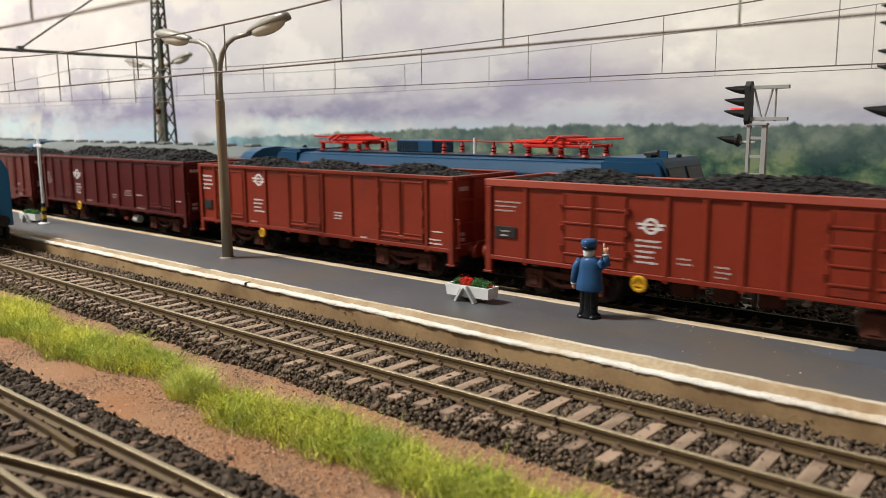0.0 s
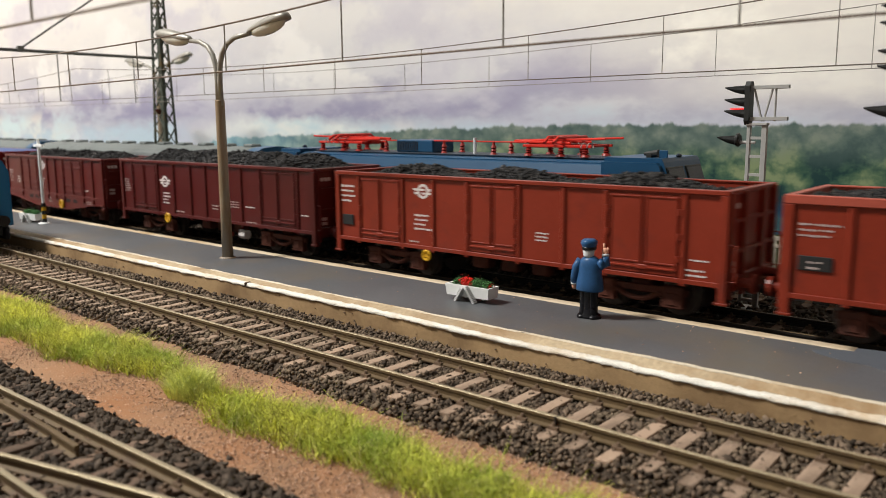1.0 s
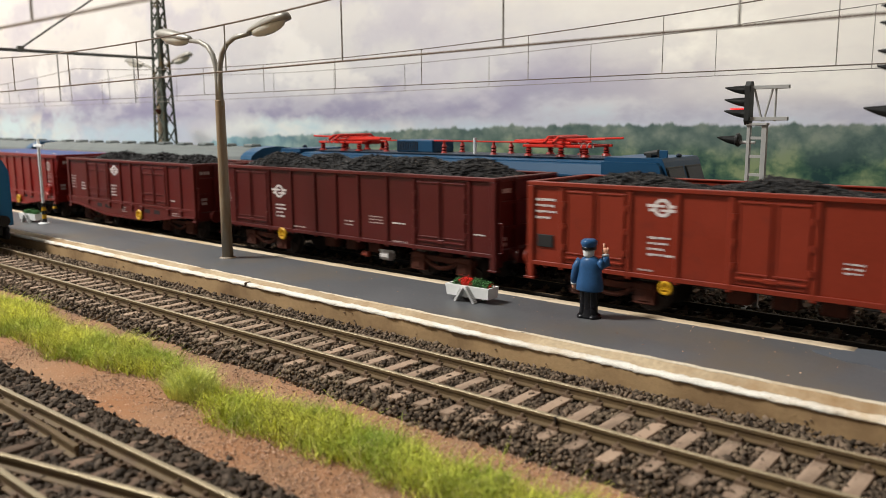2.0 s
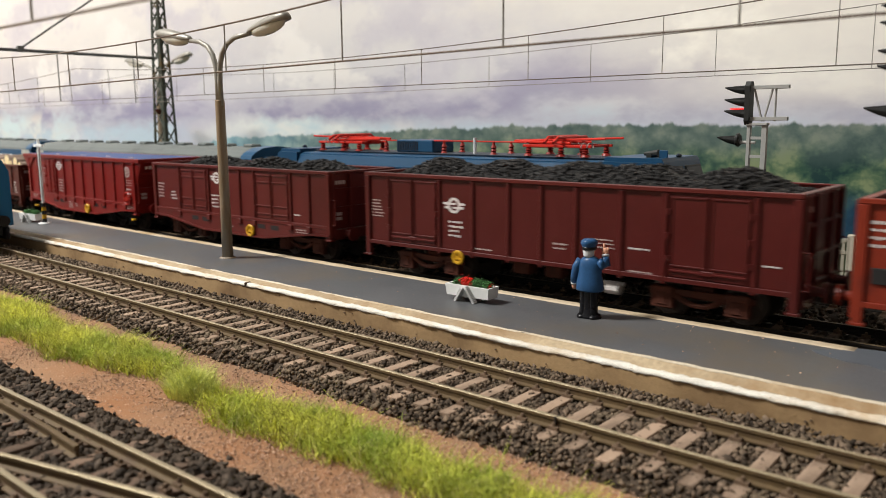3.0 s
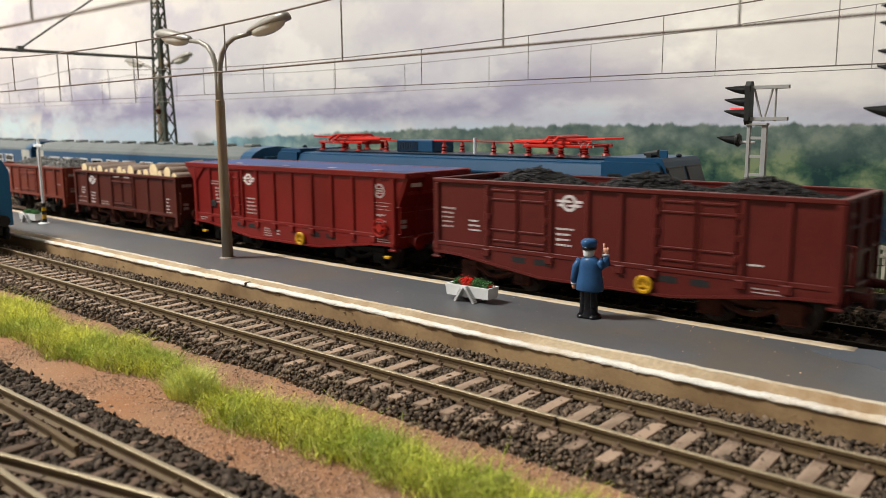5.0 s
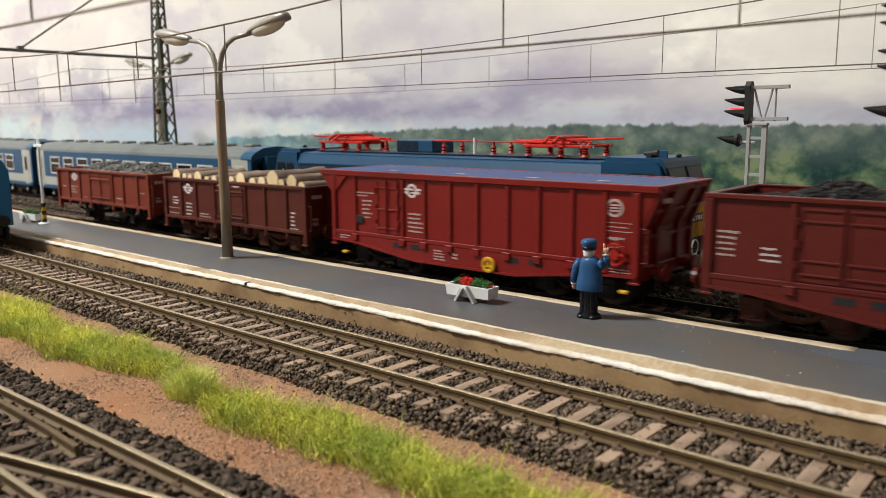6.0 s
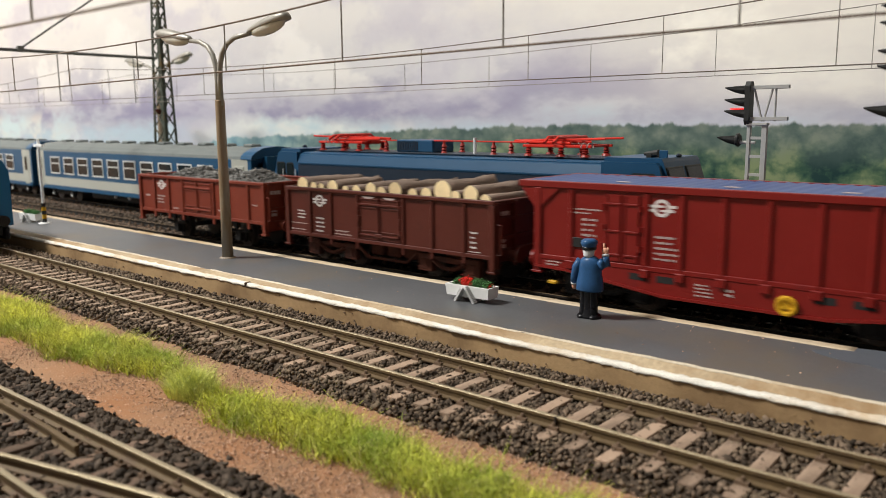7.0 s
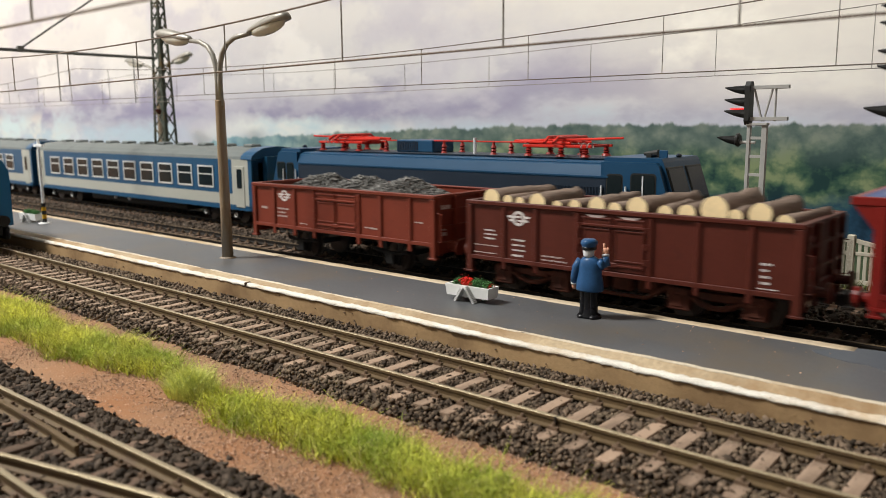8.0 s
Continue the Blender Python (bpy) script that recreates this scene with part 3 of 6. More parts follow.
ballast("ballast_stones", -680, 60, 108, 160, 12000, 0.9, BALLAST_BROWN, "brown ballast stones of the through track", (126.75, 143.25), 14, z=-3.1)
rng0 = np.random.default_rng(21)
gp = np.stack([rng0.uniform(-330, 20, 60000), rng0.uniform(-62, -14, 60000), np.full(60000, -5.15) + rng0.uniform(-0.3, 0.3, 60000)], -1)
gv, gf = stones(gp, 0.17, 0.6, rng=rng0)
stuff("grit", gv, gf, GRIT, "pinkish grit grains scattered on the soil", "grit")

# ---- platform ----
plat = thing("platform", 0, 0, 0, "island platform with dark grey surface and white edge", "platform", kind="structure")


def rough(x, k):
    return (0.28 * noise.noise((x * 0.12, k * 5.3, 1.0)) + 0.16 * noise.noise((x * 0.6, k * 2.1, 2.0)), 0.22 * noise.noise((x * 0.15, k * 4.7, 5.0)) + 0.1 * noise.noise((x * 0.7, k, 8.0)))


def chip(x, k):
    """Crumbling paint on the white edge."""
    a = noise.noise((x * 0.05, 0.3, 7.0)) * 0.55
    return (a + 0.42 * noise.noise((x * 0.25, k * 3.3, 1.0)) + 0.22 * noise.noise((x * 0.9, k * 2.1, 2.0)), 0.18 * noise.noise((x * 0.3, k * 4.7, 5.0)) + 0.2 * noise.noise((x * 0.9, k * 1.7, 8.0)))


part("platform_wall", sweep(B(), [(22.7, -6), (22.5, 1.3), (24.6, 1.7), (28.6, 2.2), (62.0, 2.2), (62.6, -6)], -900, 110, 5.0, jitter=lambda x, k: (0.15 * noise.noise((x * 0.07, k, 0)), 0)), WALL_OCHRE, plat, "ochre stained concrete side wall")
part("platform_surface", sweep(B(), [(27.0, 2.2), (27.3, 3.0), (61.0, 3.0), (61.3, 2.2)], -900, 110, 12.0, jitter=lambda x, k: (0.3 * noise.noise((x * 0.09, k, 4)) if k in (0, 1) else 0.25 * noise.noise((x * 0.08, k, 9)), 0.06 * noise.noise((x * 0.03, k, 2)))), ASPHALT, plat, "smooth dark grey asphalt surface", smooth=False)
def slump(x):
    """The front edge sinks a little towards the platform's end."""
    u = min(1.0, max(0.0, (x + 190) / 140))
    return -0.75 * u * u * (3 - 2 * u)


part("coping", sweep(B(), [(23.4, 1.2), (23.6, 2.05), (25.2, 2.5), (26.6, 2.86), (27.6, 3.0), (28.0, 2.8), (28.0, 1.4)], -900, 110, 3.0, jitter=lambda x, k: (rough(x, k)[0] * 0.8, rough(x, k)[1] * 0.35 + slump(x) * (0.9, 0.9, 0.6, 0.25, 0, 0, 0)[k])), COPING, plat, "ochre coping strip with rust stains", smooth=True)
part("paint_line", sweep(B(), [(26.9, 2.6), (26.95, 3.0), (27.3, 3.14), (27.7, 3.14), (27.95, 2.9), (27.9, 2.6)], -900, 110, 1.5, jitter=lambda x, k: (rough(x, 1)[0] * 0.9 + 0.3 * noise.noise((x * 0.5, k * 1.3, 3.0)), 0.16 * noise.noise((x * 0.22, 0.5, 6.0)) - 0.05)), PALE_LINE, plat, "thin worn line of pale paint", smooth=True)
part("white_edge", sweep(B(), [(22.6, 1.35), (22.15, 1.55), (22.15, 1.95), (22.5, 2.35), (23.1, 2.55), (23.8, 2.5), (24.1, 2.2), (24.0, 1.5)], -900, 110, 0.8, jitter=lambda x, k: (chip(x, k)[0] * 0.9, chip(x, k)[1] * 1.25 + slump(x) + 0.22 * noise.noise((x * 0.09, 3.0, 4.0)))), WHITE_EDGE, plat, "rough white painted platform edge", smooth=True)
part("rear_coping", sweep(B(), [(58.9, 2.2), (59.1, 3.1), (60.5, 3.14), (62.6, 3.12), (63.1, 2.7), (63.0, 1.6), (61.0, 1.6)], -900, -41, 3.0, jitter=lambda x, k: (rough(x, k)[0], rough(x, k)[1] * 0.6)), REAR_COPING, plat, "buff rear coping strip, chipped", smooth=True)
part("edge_joint", box(B(), -212.9, -212.4, 21.9 + bow(-212), 24.3 + bow(-212), 1.5, 2.75, 0.15), CHAIR, plat, "dark broken joint in the white edge")
rk = random.Random(8)
for i in range(24):
    x = rk.uniform(-330, 0)
    z = rk.uniform(-2.2, 1.0)
    kn = B()
    rod(kn, (x, 22.3 + bow(x), z), (x, 22.6 + bow(x), z), rk.uniform(0.1, 0.3), n=9)
    part("knot", kn, CHAIR, plat)
rs = np.random.default_rng(77)
sx, sy = rs.uniform(-330, 0, 160), rs.uniform(28.5, 60, 160)
sv, sf = stones(np.stack([sx, sy + 0.25 * ((sx + 100) / 100) ** 2, np.full(160, 3.02)], -1), 0.16, 0.6, rng=rs)
specks = stuff("loose_grains", sv, sf, GRIT, "", "", "stuff")
specks.parent = plat
bm = B()
prism(bm, [(-48.5, 55.0), (-47, 52.8), (-43.5, 51.4), (-40, 50.2), (-36, 50.4), (-31, 47.5), (20, 46), (110, 46), (110, 64.0), (-36, 63.4), (-41.0, 62.4), (-42.0, 60.2), (-43.5, 58.6), (-46.5, 57.2)], "z", 2.3, 3.08)
part("repair_patch", bm, ASPHALT_PATCH, plat, "blue-grey repaired patch of asphalt")


# ---- grass ----
def blades(px, py, base, h, w, lean, rng, z0=-5.0):
    n = len(px)
    a = rng.uniform(0, 6.28, n)
    ux, uy = np.cos(a) * w / 2, np.sin(a) * w / 2
    b = rng.uniform(0, 6.28, n)
    lx, ly = np.cos(b) * lean * h, np.sin(b) * lean * h
    Z = np.full(n, z0) + base
    P = lambda fx, lz, k: np.stack([px + lx * fx + ux * k, py + ly * fx + uy * k, Z + h * lz], -1)
    v = np.stack([P(0, 0, 1), P(0, 0, -1), P(0.3, 0.6, 0.7), P(0.3, 0.6, -0.7), P(1, 1, 0)], 1)
    o = 5 * np.arange(n)[:, None]
    f = np.concatenate([o + np.array([0, 1, 2]), o + np.array([1, 3, 2]), o + np.array([2, 3, 4])], 0)
    return v.reshape(-1, 3), f


rg = np.random.default_rng(5)
N0 = 150000
gx, gy = rg.uniform(-420, 0, N0), rg.uniform(-54, -12, N0)
far = -24.5 - 5.5 * np.exp(-((gx + 138) / 20) ** 2) + 2.0 * np.sin(gx * 0.09) + 1.2 * np.sin(gx * 0.31) + np.where(gx < -255, 2.0, 0) - np.where(gx > -90, (gx + 90) * 0.10, 0)
close = -41.5 + 3.5 * np.exp(-((gx + 158) / 14) ** 2) + 1.6 * np.sin(gx * 0.11 + 1) + np.where(gx < -200, -3.5, 0) - np.where((gx > -135) & (gx < -100), 3.0, 0)
inside = np.minimum(far - gy, gy - close)
pk = rg.random(N0) < np.clip(inside / 5.0 + 0.10, 0, 1)
pk &= inside > -2.5
gx, gy = gx[pk], gy[pk]
hh = rg.uniform(1.2, 4.0, len(gx)) * np.clip(0.5 + inside[pk] / 10, 0.4, 1.0)
bv, bf = blades(gx, gy, 0, hh, rg.uniform(0.1, 0.22, len(gx)), rg.uniform(0.4, 2.4, len(gx)), rg)
sel = rg.random(len(gx)) < 0.09
lv, lf = blades(gx[sel], gy[sel], 0, rg.uniform(3.0, 5.5, int(sel.sum())), rg.uniform(0.12, 0.2, int(sel.sum())), rg.uniform(0.3, 1.7, int(sel.sum())), rg)
bv, bf = np.concatenate([bv, lv]), np.concatenate([bf, lf + len(bv)])
low = rg.random(len(gx)) < 0.25
uv, uf = blades(gx[low], gy[low], 0, rg.uniform(0.6, 1.9, int(low.sum())), rg.uniform(0.12, 0.22, int(low.sum())), rg.uniform(0.4, 1.8, int(low.sum())), rg)
stuff("short_grass", uv, uf, GRASS_LOW, "short dark green fibres at the foot of the grass", "grass")
dry = rg.random(len(gx)) < np.clip(0.16 - inside[pk] * 0.016, 0.02, 0.2)
dv, df = blades(gx[dry] + rg.normal(0, 1.2, int(dry.sum())), gy[dry] + rg.normal(0, 1.6, int(dry.sum())), 0, rg.uniform(1.2, 4.2, int(dry.sum())), np.full(int(dry.sum()), 0.1), rg.uniform(0.3, 1.9, int(dry.sum())), rg)
stuff("dry_grass", dv, df, STRAW, "dry straw-coloured fibres along the grass edge", "grass")
stuff("grass", bv, bf, GRASS, "yellow-green static grass strip between the tracks", "grass")
r, a = 6.2 * np.sqrt(rg.random(2600)), rg.uniform(0, 6.28, 2600)
tx, ty = -151.5 + r * np.cos(a), -36.5 + r * np.sin(a) * 0.8
tv, tf = blades(tx, ty, 0, rg.uniform(2.6, 8.6, 2600) * (1.1 - r / 11), rg.uniform(0.09, 0.16, 2600), rg.uniform(0.0, 0.5, 2600) + r / 9, rg)
stuff("grass_tuft", tv, tf, GRASS_FRESH, "dense fresh green grass tuft", "grass")


# ---- platform things ----
def lamp(x, y, z, rz, label):
    e = thing("street_lamp", x, y, z, label, "street lamp", group="double station lamps", rz=rz)
    part("base_plate", lathe(B(), [(3.1, 0), (3.0, 0.25), (2.4, 0.5)], n=20), LAMP_POST, e)
    post = part("post", lathe(B(), [(2.15, 0.2), (1.95, 20), (1.75, 58.5), (1.7, 59)], n=16), LAMP_POST, e, "brown stained round post", smooth=True)
    for s in (-1, 1):
        arm = [(s * 0.75, 0, 57.0), (s * 0.8, 0, 66), (s * 1.2, 0, 71), (s * 3.0, 0, 75.5), (s * 6.0, 0, 78.6), (s * 11.0, 0, 80.6), (s * (17.5 + (2.6 if s > 0 else 0)), 0, 81.4)]
        part("arm", tube(B(), arm, [1.05, 1.0, 1.0, 0.95, 0.9, 0.85, 0.8], 10), LAMP_METAL, e, smooth=True)
        hd = B()
        L = 22.0
        ox = 2.6 if s > 0 else 0.0
        prof = [(0.0, 0.8, 0.8), (0.04, 1.35, 1.3), (0.2, 2.1, 1.7), (0.5, 2.7, 2.2), (0.8, 2.9, 2.4), (0.94, 2.5, 1.9), (1.0, 1.3, 1.0)]
        rings = []
        for u, ww, hgt in prof:
            rings.append([hd.verts.new((s * (16.5 + ox + u * L), ww * math.cos(t), 81.6 + u * 3.4 + (hgt * 1.2 if math.sin(t) > 0 else hgt * 0.25) * math.sin(t))) for t in [2 * math.pi * k / 12 for k in range(12)]])
        for p, q in zip(rings, rings[1:]):
            for k in range(12):
                hd.faces.new((p[k], p[(k + 1) % 12], q[(k + 1) % 12], q[k]))
        hd.faces.new(rings[0])
        hd.faces.new(rings[-1])
        bmesh.ops.recalc_face_normals(hd, faces=hd.faces)
        head = part("lamp_head", hd, LAMP_METAL, e, "dull metal lamp head", smooth=True)
        ln = B()
        blob(ln, s * (16.5 + ox + 0.5 * L), 0, 81.0 + 0.5 * 3.4, 9.2, 2.45, 2.5, 16, 8, Matrix.Rotation(-s * 0.155, 4, "Y"))
        part("diffuser", ln, LAMP_LENS, head, "milky glass diffuser", smooth=True)
    return e


lamp(-255.8, 46, 3.0, 0, "double-armed station lamp with a brown post")
lamp2 = lamp(-624, 238, 0, 0, "double-armed lamp standing near the backdrop")
lamp2.scale = (1.25, 1.25, 1.25)
tagged(part("lamp_plinth", box(B(), -650, -598, 228, 250, -6, 0, 0.5), WALL_OCHRE), "ochre plinth under the far lamp", "plinth")


def planter(x, y, z, rz, flowers, label):
    e = thing("flower_planter", x, y, z, label, "planter", group="platform planters", rz=rz)
    bm = B()
    L, W2, T2, zb, zt = 9.3, 3.0, 3.4, 1.0, 5.6
    v = [bm.verts.new(p) for p in ((-L, -W2, zb + 0.6), (L, -W2, zb + 0.6), (L, W2, zb + 0.6), (-L, W2, zb + 0.6), (-L - 0.5, -T2, zt), (L + 0.5, -T2, zt), (L + 0.5, T2, zt), (-L - 0.5, T2, zt),
                                   (-L + 0.2, -T2 + 0.8, zt), (L - 0.2, -T2 + 0.8, zt), (L - 0.2, T2 - 0.8, zt), (-L + 0.2, T2 - 0.8, zt), (-L, -W2 + 0.6, zt - 1), (L, -W2 + 0.6, zt - 1), (L, W2 - 0.6, zt - 1), (-L, W2 - 0.6, zt - 1))]
    for f in ((3, 2, 1, 0), (0, 1, 5, 4), (1, 2, 6, 5), (2, 3, 7, 6), (3, 0, 4, 7), (4, 5, 9, 8), (5, 6, 10, 9), (6, 7, 11, 10), (7, 4, 8, 11), (8, 9, 13, 12), (9, 10, 14, 13), (10, 11, 15, 14), (11, 8, 12, 15), (12, 13, 14, 15)):
        bm.faces.new([v[i] for i in f])
    part("trough", bm, WHITE_WOOD, e, "white painted trough")
    for yy in (-3.9, 2.6):
        for s in (-1, 1):
            foot = Vector((s * 4.2, yy, 0.0))
            top = Vector((s * 0.4, yy - (0.4 if yy < 0 else -0.4), 5.6))
            d = (top - foot)
            lg = B()
            box(lg, -1.1, 1.1, -0.5, 0.5, 0, d.length, 0.1)
            bmesh.ops.transform(lg, matrix=Matrix.Translation(foot) @ d.to_track_quat("Z", "Y").to_matrix().to_4x4(), verts=lg.verts)
            leg = part("leg", lg, WHITE_WOOD, e)
            gv2 = B()
            for i in range(9):
                u = 0.5 + i * 0.62
                box(gv2, -1.16, 1.16, -0.56, 0.56, u, u + 0.24)
            bmesh.ops.transform(gv2, matrix=Matrix.Translation(foot) @ d.to_track_quat("Z", "Y").to_matrix().to_4x4(), verts=gv2.verts)
            part("groove", gv2, GROOVE, leg, "grey carved grooves")
    r2 = np.random.default_rng(int(abs(x)))
    for kind, cx, cz, sx, n, m in (("foliage", -6.0, 6.2, 1.9, 260, LEAF), ("blossom", -2.2, 6.6, 2.3, 420, BLOOM), ("foliage", 2.8, 6.4, 2.6, 420, LEAF), ("foliage", 6.8, 6.3, 1.7, 260, LEAF), ("blossom", 8.6, 5.6, 0.7, 60, BLOOM)):
        if not flowers and kind == "blossom":
            m = LEAF
        u = r2.normal(0, 0.55, (n, 3)) * np.array([sx, 1.6, 1.3])
        pp = u + np.array([cx, 0, cz])
        pp[:, 2] = np.maximum(pp[:, 2], 4.6)
        vv, ff = stones(pp, 0.28, 0.5, rng=r2)
        me = stuff(kind, vv, ff, m, "", "", "")
        me.parent = e
    e.scale = (0.78, 0.78, 0.8)
    return e


planter(-138.6, 47.0, 3.05, 2, True, "white planter with red flowers and green leaves")
planter(-432.5, 48.2, 3.05, 7, False, "white planter with low green leaves")


def sign_post():
    e = thing("marker_post", -420.3, 49.5, 3.05, "white pole with black and yellow striped foot", "pole")
    part("foot", lathe(B(), [(3.2, 0), (3.0, 0.4), (1.2, 0.5)], n=16), WHITE_WOOD, e)
    part("pole", rod(B(), (0, 0, 0.4), (0, 0, 40), 0.78, 0.66, 12), WHITE_WOOD, e)
    for i in range(5):
        part("stripe", lathe(B(), [(1.1, 0.5 + i * 2.0), (1.1, 2.5 + i * 2.0)], n=14), YELLOW if i % 2 else SIGNAL_BLACK, e)
    top = B()
    box(top, -5.0, 5.0, -0.5, 0.5, 39.0, 40.4, 0.2)
    prism(top, [(-1.4, 40.2), (1.4, 40.2), (0, 43.0)], "y", -0.5, 0.5)
    part("crosspiece", top, WHITE_WOOD, e)
    return e


sign_post()


def figurine():
    bm = B()
    c = 0
    for s in (-1, 1):
        lathe(bm, [(1.5, 0.6), (1.3, 1.8), (1.25, 5), (1.45, 8.5), (1.5, 9.2)], s * 1.35, 0, 1, 1.05, 12)
        lathe(bm, [(1.9, 0.0), (1.75, 0.5), (1.4, 0.95)], s * 1.7, 0.35, 0.95, 1.35, 12)
    lathe(bm, [(3.5, 0.0), (3.2, 0.5), (2.5, 1.5), (2.3, 4.5), (2.6, 9.0)], 0, 0.1, 0.98, 0.62, 14)
    c = paint_since(bm, c, 1)
    lathe(bm, [(3.9, 7.2), (4.05, 7.5), (3.85, 9.5), (3.45, 11.5), (3.3, 13.2), (3.25, 14.3), (2.6, 15.5), (1.3, 16.3)], 0.2, 0, 1.0, 0.66, 16)
    tube(bm, [(-2.7, 0, 14.9), (-3.9, -0.2, 13.0), (-4.4, -0.3, 10.6), (-4.5, 0.0, 8.9)], [1.25, 1.25, 1.1, 1.05], 10)
    tube(bm, [(2.6, 0, 14.9), (4.0, 0.1, 14.0), (4.7, 0.6, 14.2), (4.1, 1.2, 16.5)], [1.25, 1.3, 1.2, 1.0], 10)
    lathe(bm, [(1.8, 18.1), (1.9, 18.7), (2.3, 19.5), (2.25, 20.2), (1.6, 20.65), (0.4, 20.8)], -0.3, 0.1, 1.0, 1.05, 14)
    c = paint_since(bm, c, 0)
    lathe(bm, [(1.9, 17.9), (2.0, 18.1), (1.95, 18.7)], -0.3, 0.2, 1.0, 1.08, 14)
    c = paint_since(bm, c, 1)
    blob(bm, -0.3, 0.3, 17.6, 1.6, 1.7, 1.5, 12, 8)
    blob(bm, -4.5, 0.1, 8.0, 0.8, 0.9, 1.0, 10, 6)
    blob(bm, 3.95, 1.35, 17.6, 0.95, 0.8, 1.0, 10, 6)
    rod(bm, (3.7, 1.35, 17.9), (3.5, 1.4, 19.6), 0.38, 0.3, 8)
    tube(bm, [(4.6, 1.3, 17.7), (4.9, 1.3, 18.2), (4.5, 1.35, 18.5)], 0.3, 6)
    c = paint_since(bm, c, 2)
    lathe(bm, [(1.4, 16.1), (1.5, 16.5), (1.55, 17.2), (1.6, 17.9)], -0.3, -0.05, 1.0, 1.0, 14)
    tube(bm, [(4.12, 1.15, 16.3), (4.05, 1.25, 16.9)], [1.1, 1.05], 10)
    tube(bm, [(-4.5, 0, 9.0), (-4.5, 0.05, 8.6)], [1.1, 1.05], 10)
    c = paint_since(bm, c, 3)
    ob = part("railwayman_figurine", bm, [COAT, TROUSER, FLESH, PAINT_WHITE], None, "", smooth=True)
    ob.matrix_basis = at(-102.2, 50.0, 3.05, 0, 0, 6) @ Matrix.Diagonal((0.93, 0.95, 1.0, 1.0))
    return tagged(ob, "painted plastic figurine in blue coat, arm raised", "figurine")


figurine()


# ---- signals ----
def signal(x, y, z, height, boards, low, label, mast=True):
    """A colour light signal facing -x: heads with hoods on a ladder mast. boards: heights of the main head's lamps; low: height of the small head."""
    e = thing("railway_signal", x, y, z, label, "signal", group="light signals")
    zb = min(boards) - 5.0
    b_top, b_low = max(boards) + 2.6, min(boards) - 3.2
    for s, w in ((0.7, 0.5), (5.2, 0.75)):
        part("mast_rail", box(B(), s - w, s + w, -0.7, 0.7, 0, height, 0.1), SIGNAL_GREY, e)
    zr = 3.0
    first = None
    while zr < height:
        if first is None:
            first = part("rung", box(B(), 1.1, 4.9, -0.5, 0.5, -0.4, 0.4), SIGNAL_GREY, e)
            first.matrix_basis = at(0, 0, zr)
        else:
            shared("rung", first, e, at(0, 0, zr))
        zr += 5.4
    part("mast_cap", box(B(), -0.1, 6.1, -1.2, 1.2, height, height + 0.8, 0.15), SIGNAL_GREY, e)
    part("mast_foot", box(B(), 0.5, 5.5, -3.5, 3.5, -1.5, 0.8, 0.3), SIGNAL_GREY, e)
    zt = max(boards)
    for zz in (zt + 0.8, zb + 3.6):
        part("bracket_beam", box(B(), 0.7, 11.5, -0.7, 0.7, zz - 0.55, zz + 0.55, 0.1), SIGNAL_GREY, e, "light grey bracket beam")
    for xa, xb in ((1.5, 4.2), (7.0, 4.6), (7.8, 7.8)):
        part("brace", rod(B(), (xa, 0, zt + 1.0), (xb, 0, zb + 2.8), 0.32, n=6), SIGNAL_GREY, e)
    brd = B()
    prism(brd, [(u * 1.9, (b_top + b_low) / 2 + w * (b_top - b_low) / 2) for u, w in ((-0.55, -1), (0.55, -1), (1, -0.8), (1, 0.8), (0.55, 1), (-0.55, 1), (-1, 0.8), (-1, -0.8))], "x", -0.5, 0.9)
    board = part("signal_head", brd, SIGNAL_BLACK, e, "oval black lamp board")

    def hood(zz, lit, parent, r=1.5, reach=7.2, x0=-0.4):
        hb = B()
        n = 10
        rows = []
        for u in (0.0, 0.25, 0.5, 0.75, 0.92):
            g = u ** 1.5
            rows.append([hb.verts.new((x0 - reach * u, r * math.cos(t) * (1 - 0.9 * g), zz + r * (math.sin(t) * (1 - g) + 0.7 * g))) for t in [math.pi * (-0.32 + 1.64 * k / n) for k in range(n + 1)]])
        for p, q in zip(rows, rows[1:]):
            for k in range(n):
                hb.faces.new((p[k], p[k + 1], q[k + 1], q[k]))
        bmesh.ops.solidify(hb, geom=list(hb.faces), thickness=0.22)
        h = part("hood", hb, SIGNAL_BLACK, parent, smooth=False)
        if lit is None:
            return
        if lit:
            part("lens", lathe(B(), [(1.1, -0.3), (0.9, 0.3)], n=12), RED_LENS_GLOW, h, "lit red lens").matrix_basis = at(-0.6, 0, zz, 0, -90, 0)
            # emissive strip stands in for red lens light leaking onto the hood
            part("leak_glow_strip", box(B(), -5.0, -0.7, -0.7, 0.7, zz + 1.35, zz + 1.75, 0.05), RED_LENS_GLOW, h, "emissive strip for red lens light on the hood top")
        else:
            part("lens", lathe(B(), [(1.1, -0.3), (0.9, 0.3)], n=12), DARK_GLASS, h, "dark unlit lens").matrix_basis = at(-0.6, 0, zz, 0, -90, 0)
    for i, zz in enumerate(boards):
        hood(zz, i == len(boards) - 1, board)
    lo = part("low_signal_head", lathe(B(), [(1.6, -0.6), (2.0, -0.3), (2.0, 0.3), (1.5, 0.7)], n=16), SIGNAL_BLACK, e, "small round black lamp board")
    lo.matrix_basis = at(-2.5, 0, low, 0, 90, 0)
    part("stub_arm", rod(B(), (-2.9, 0, low - 0.7), (2.6, 0, low - 0.7), 0.5, n=8), SIGNAL_GREY, e)
    hood(low - 0.2, None, e, 1.5, 6.4, -2.9)
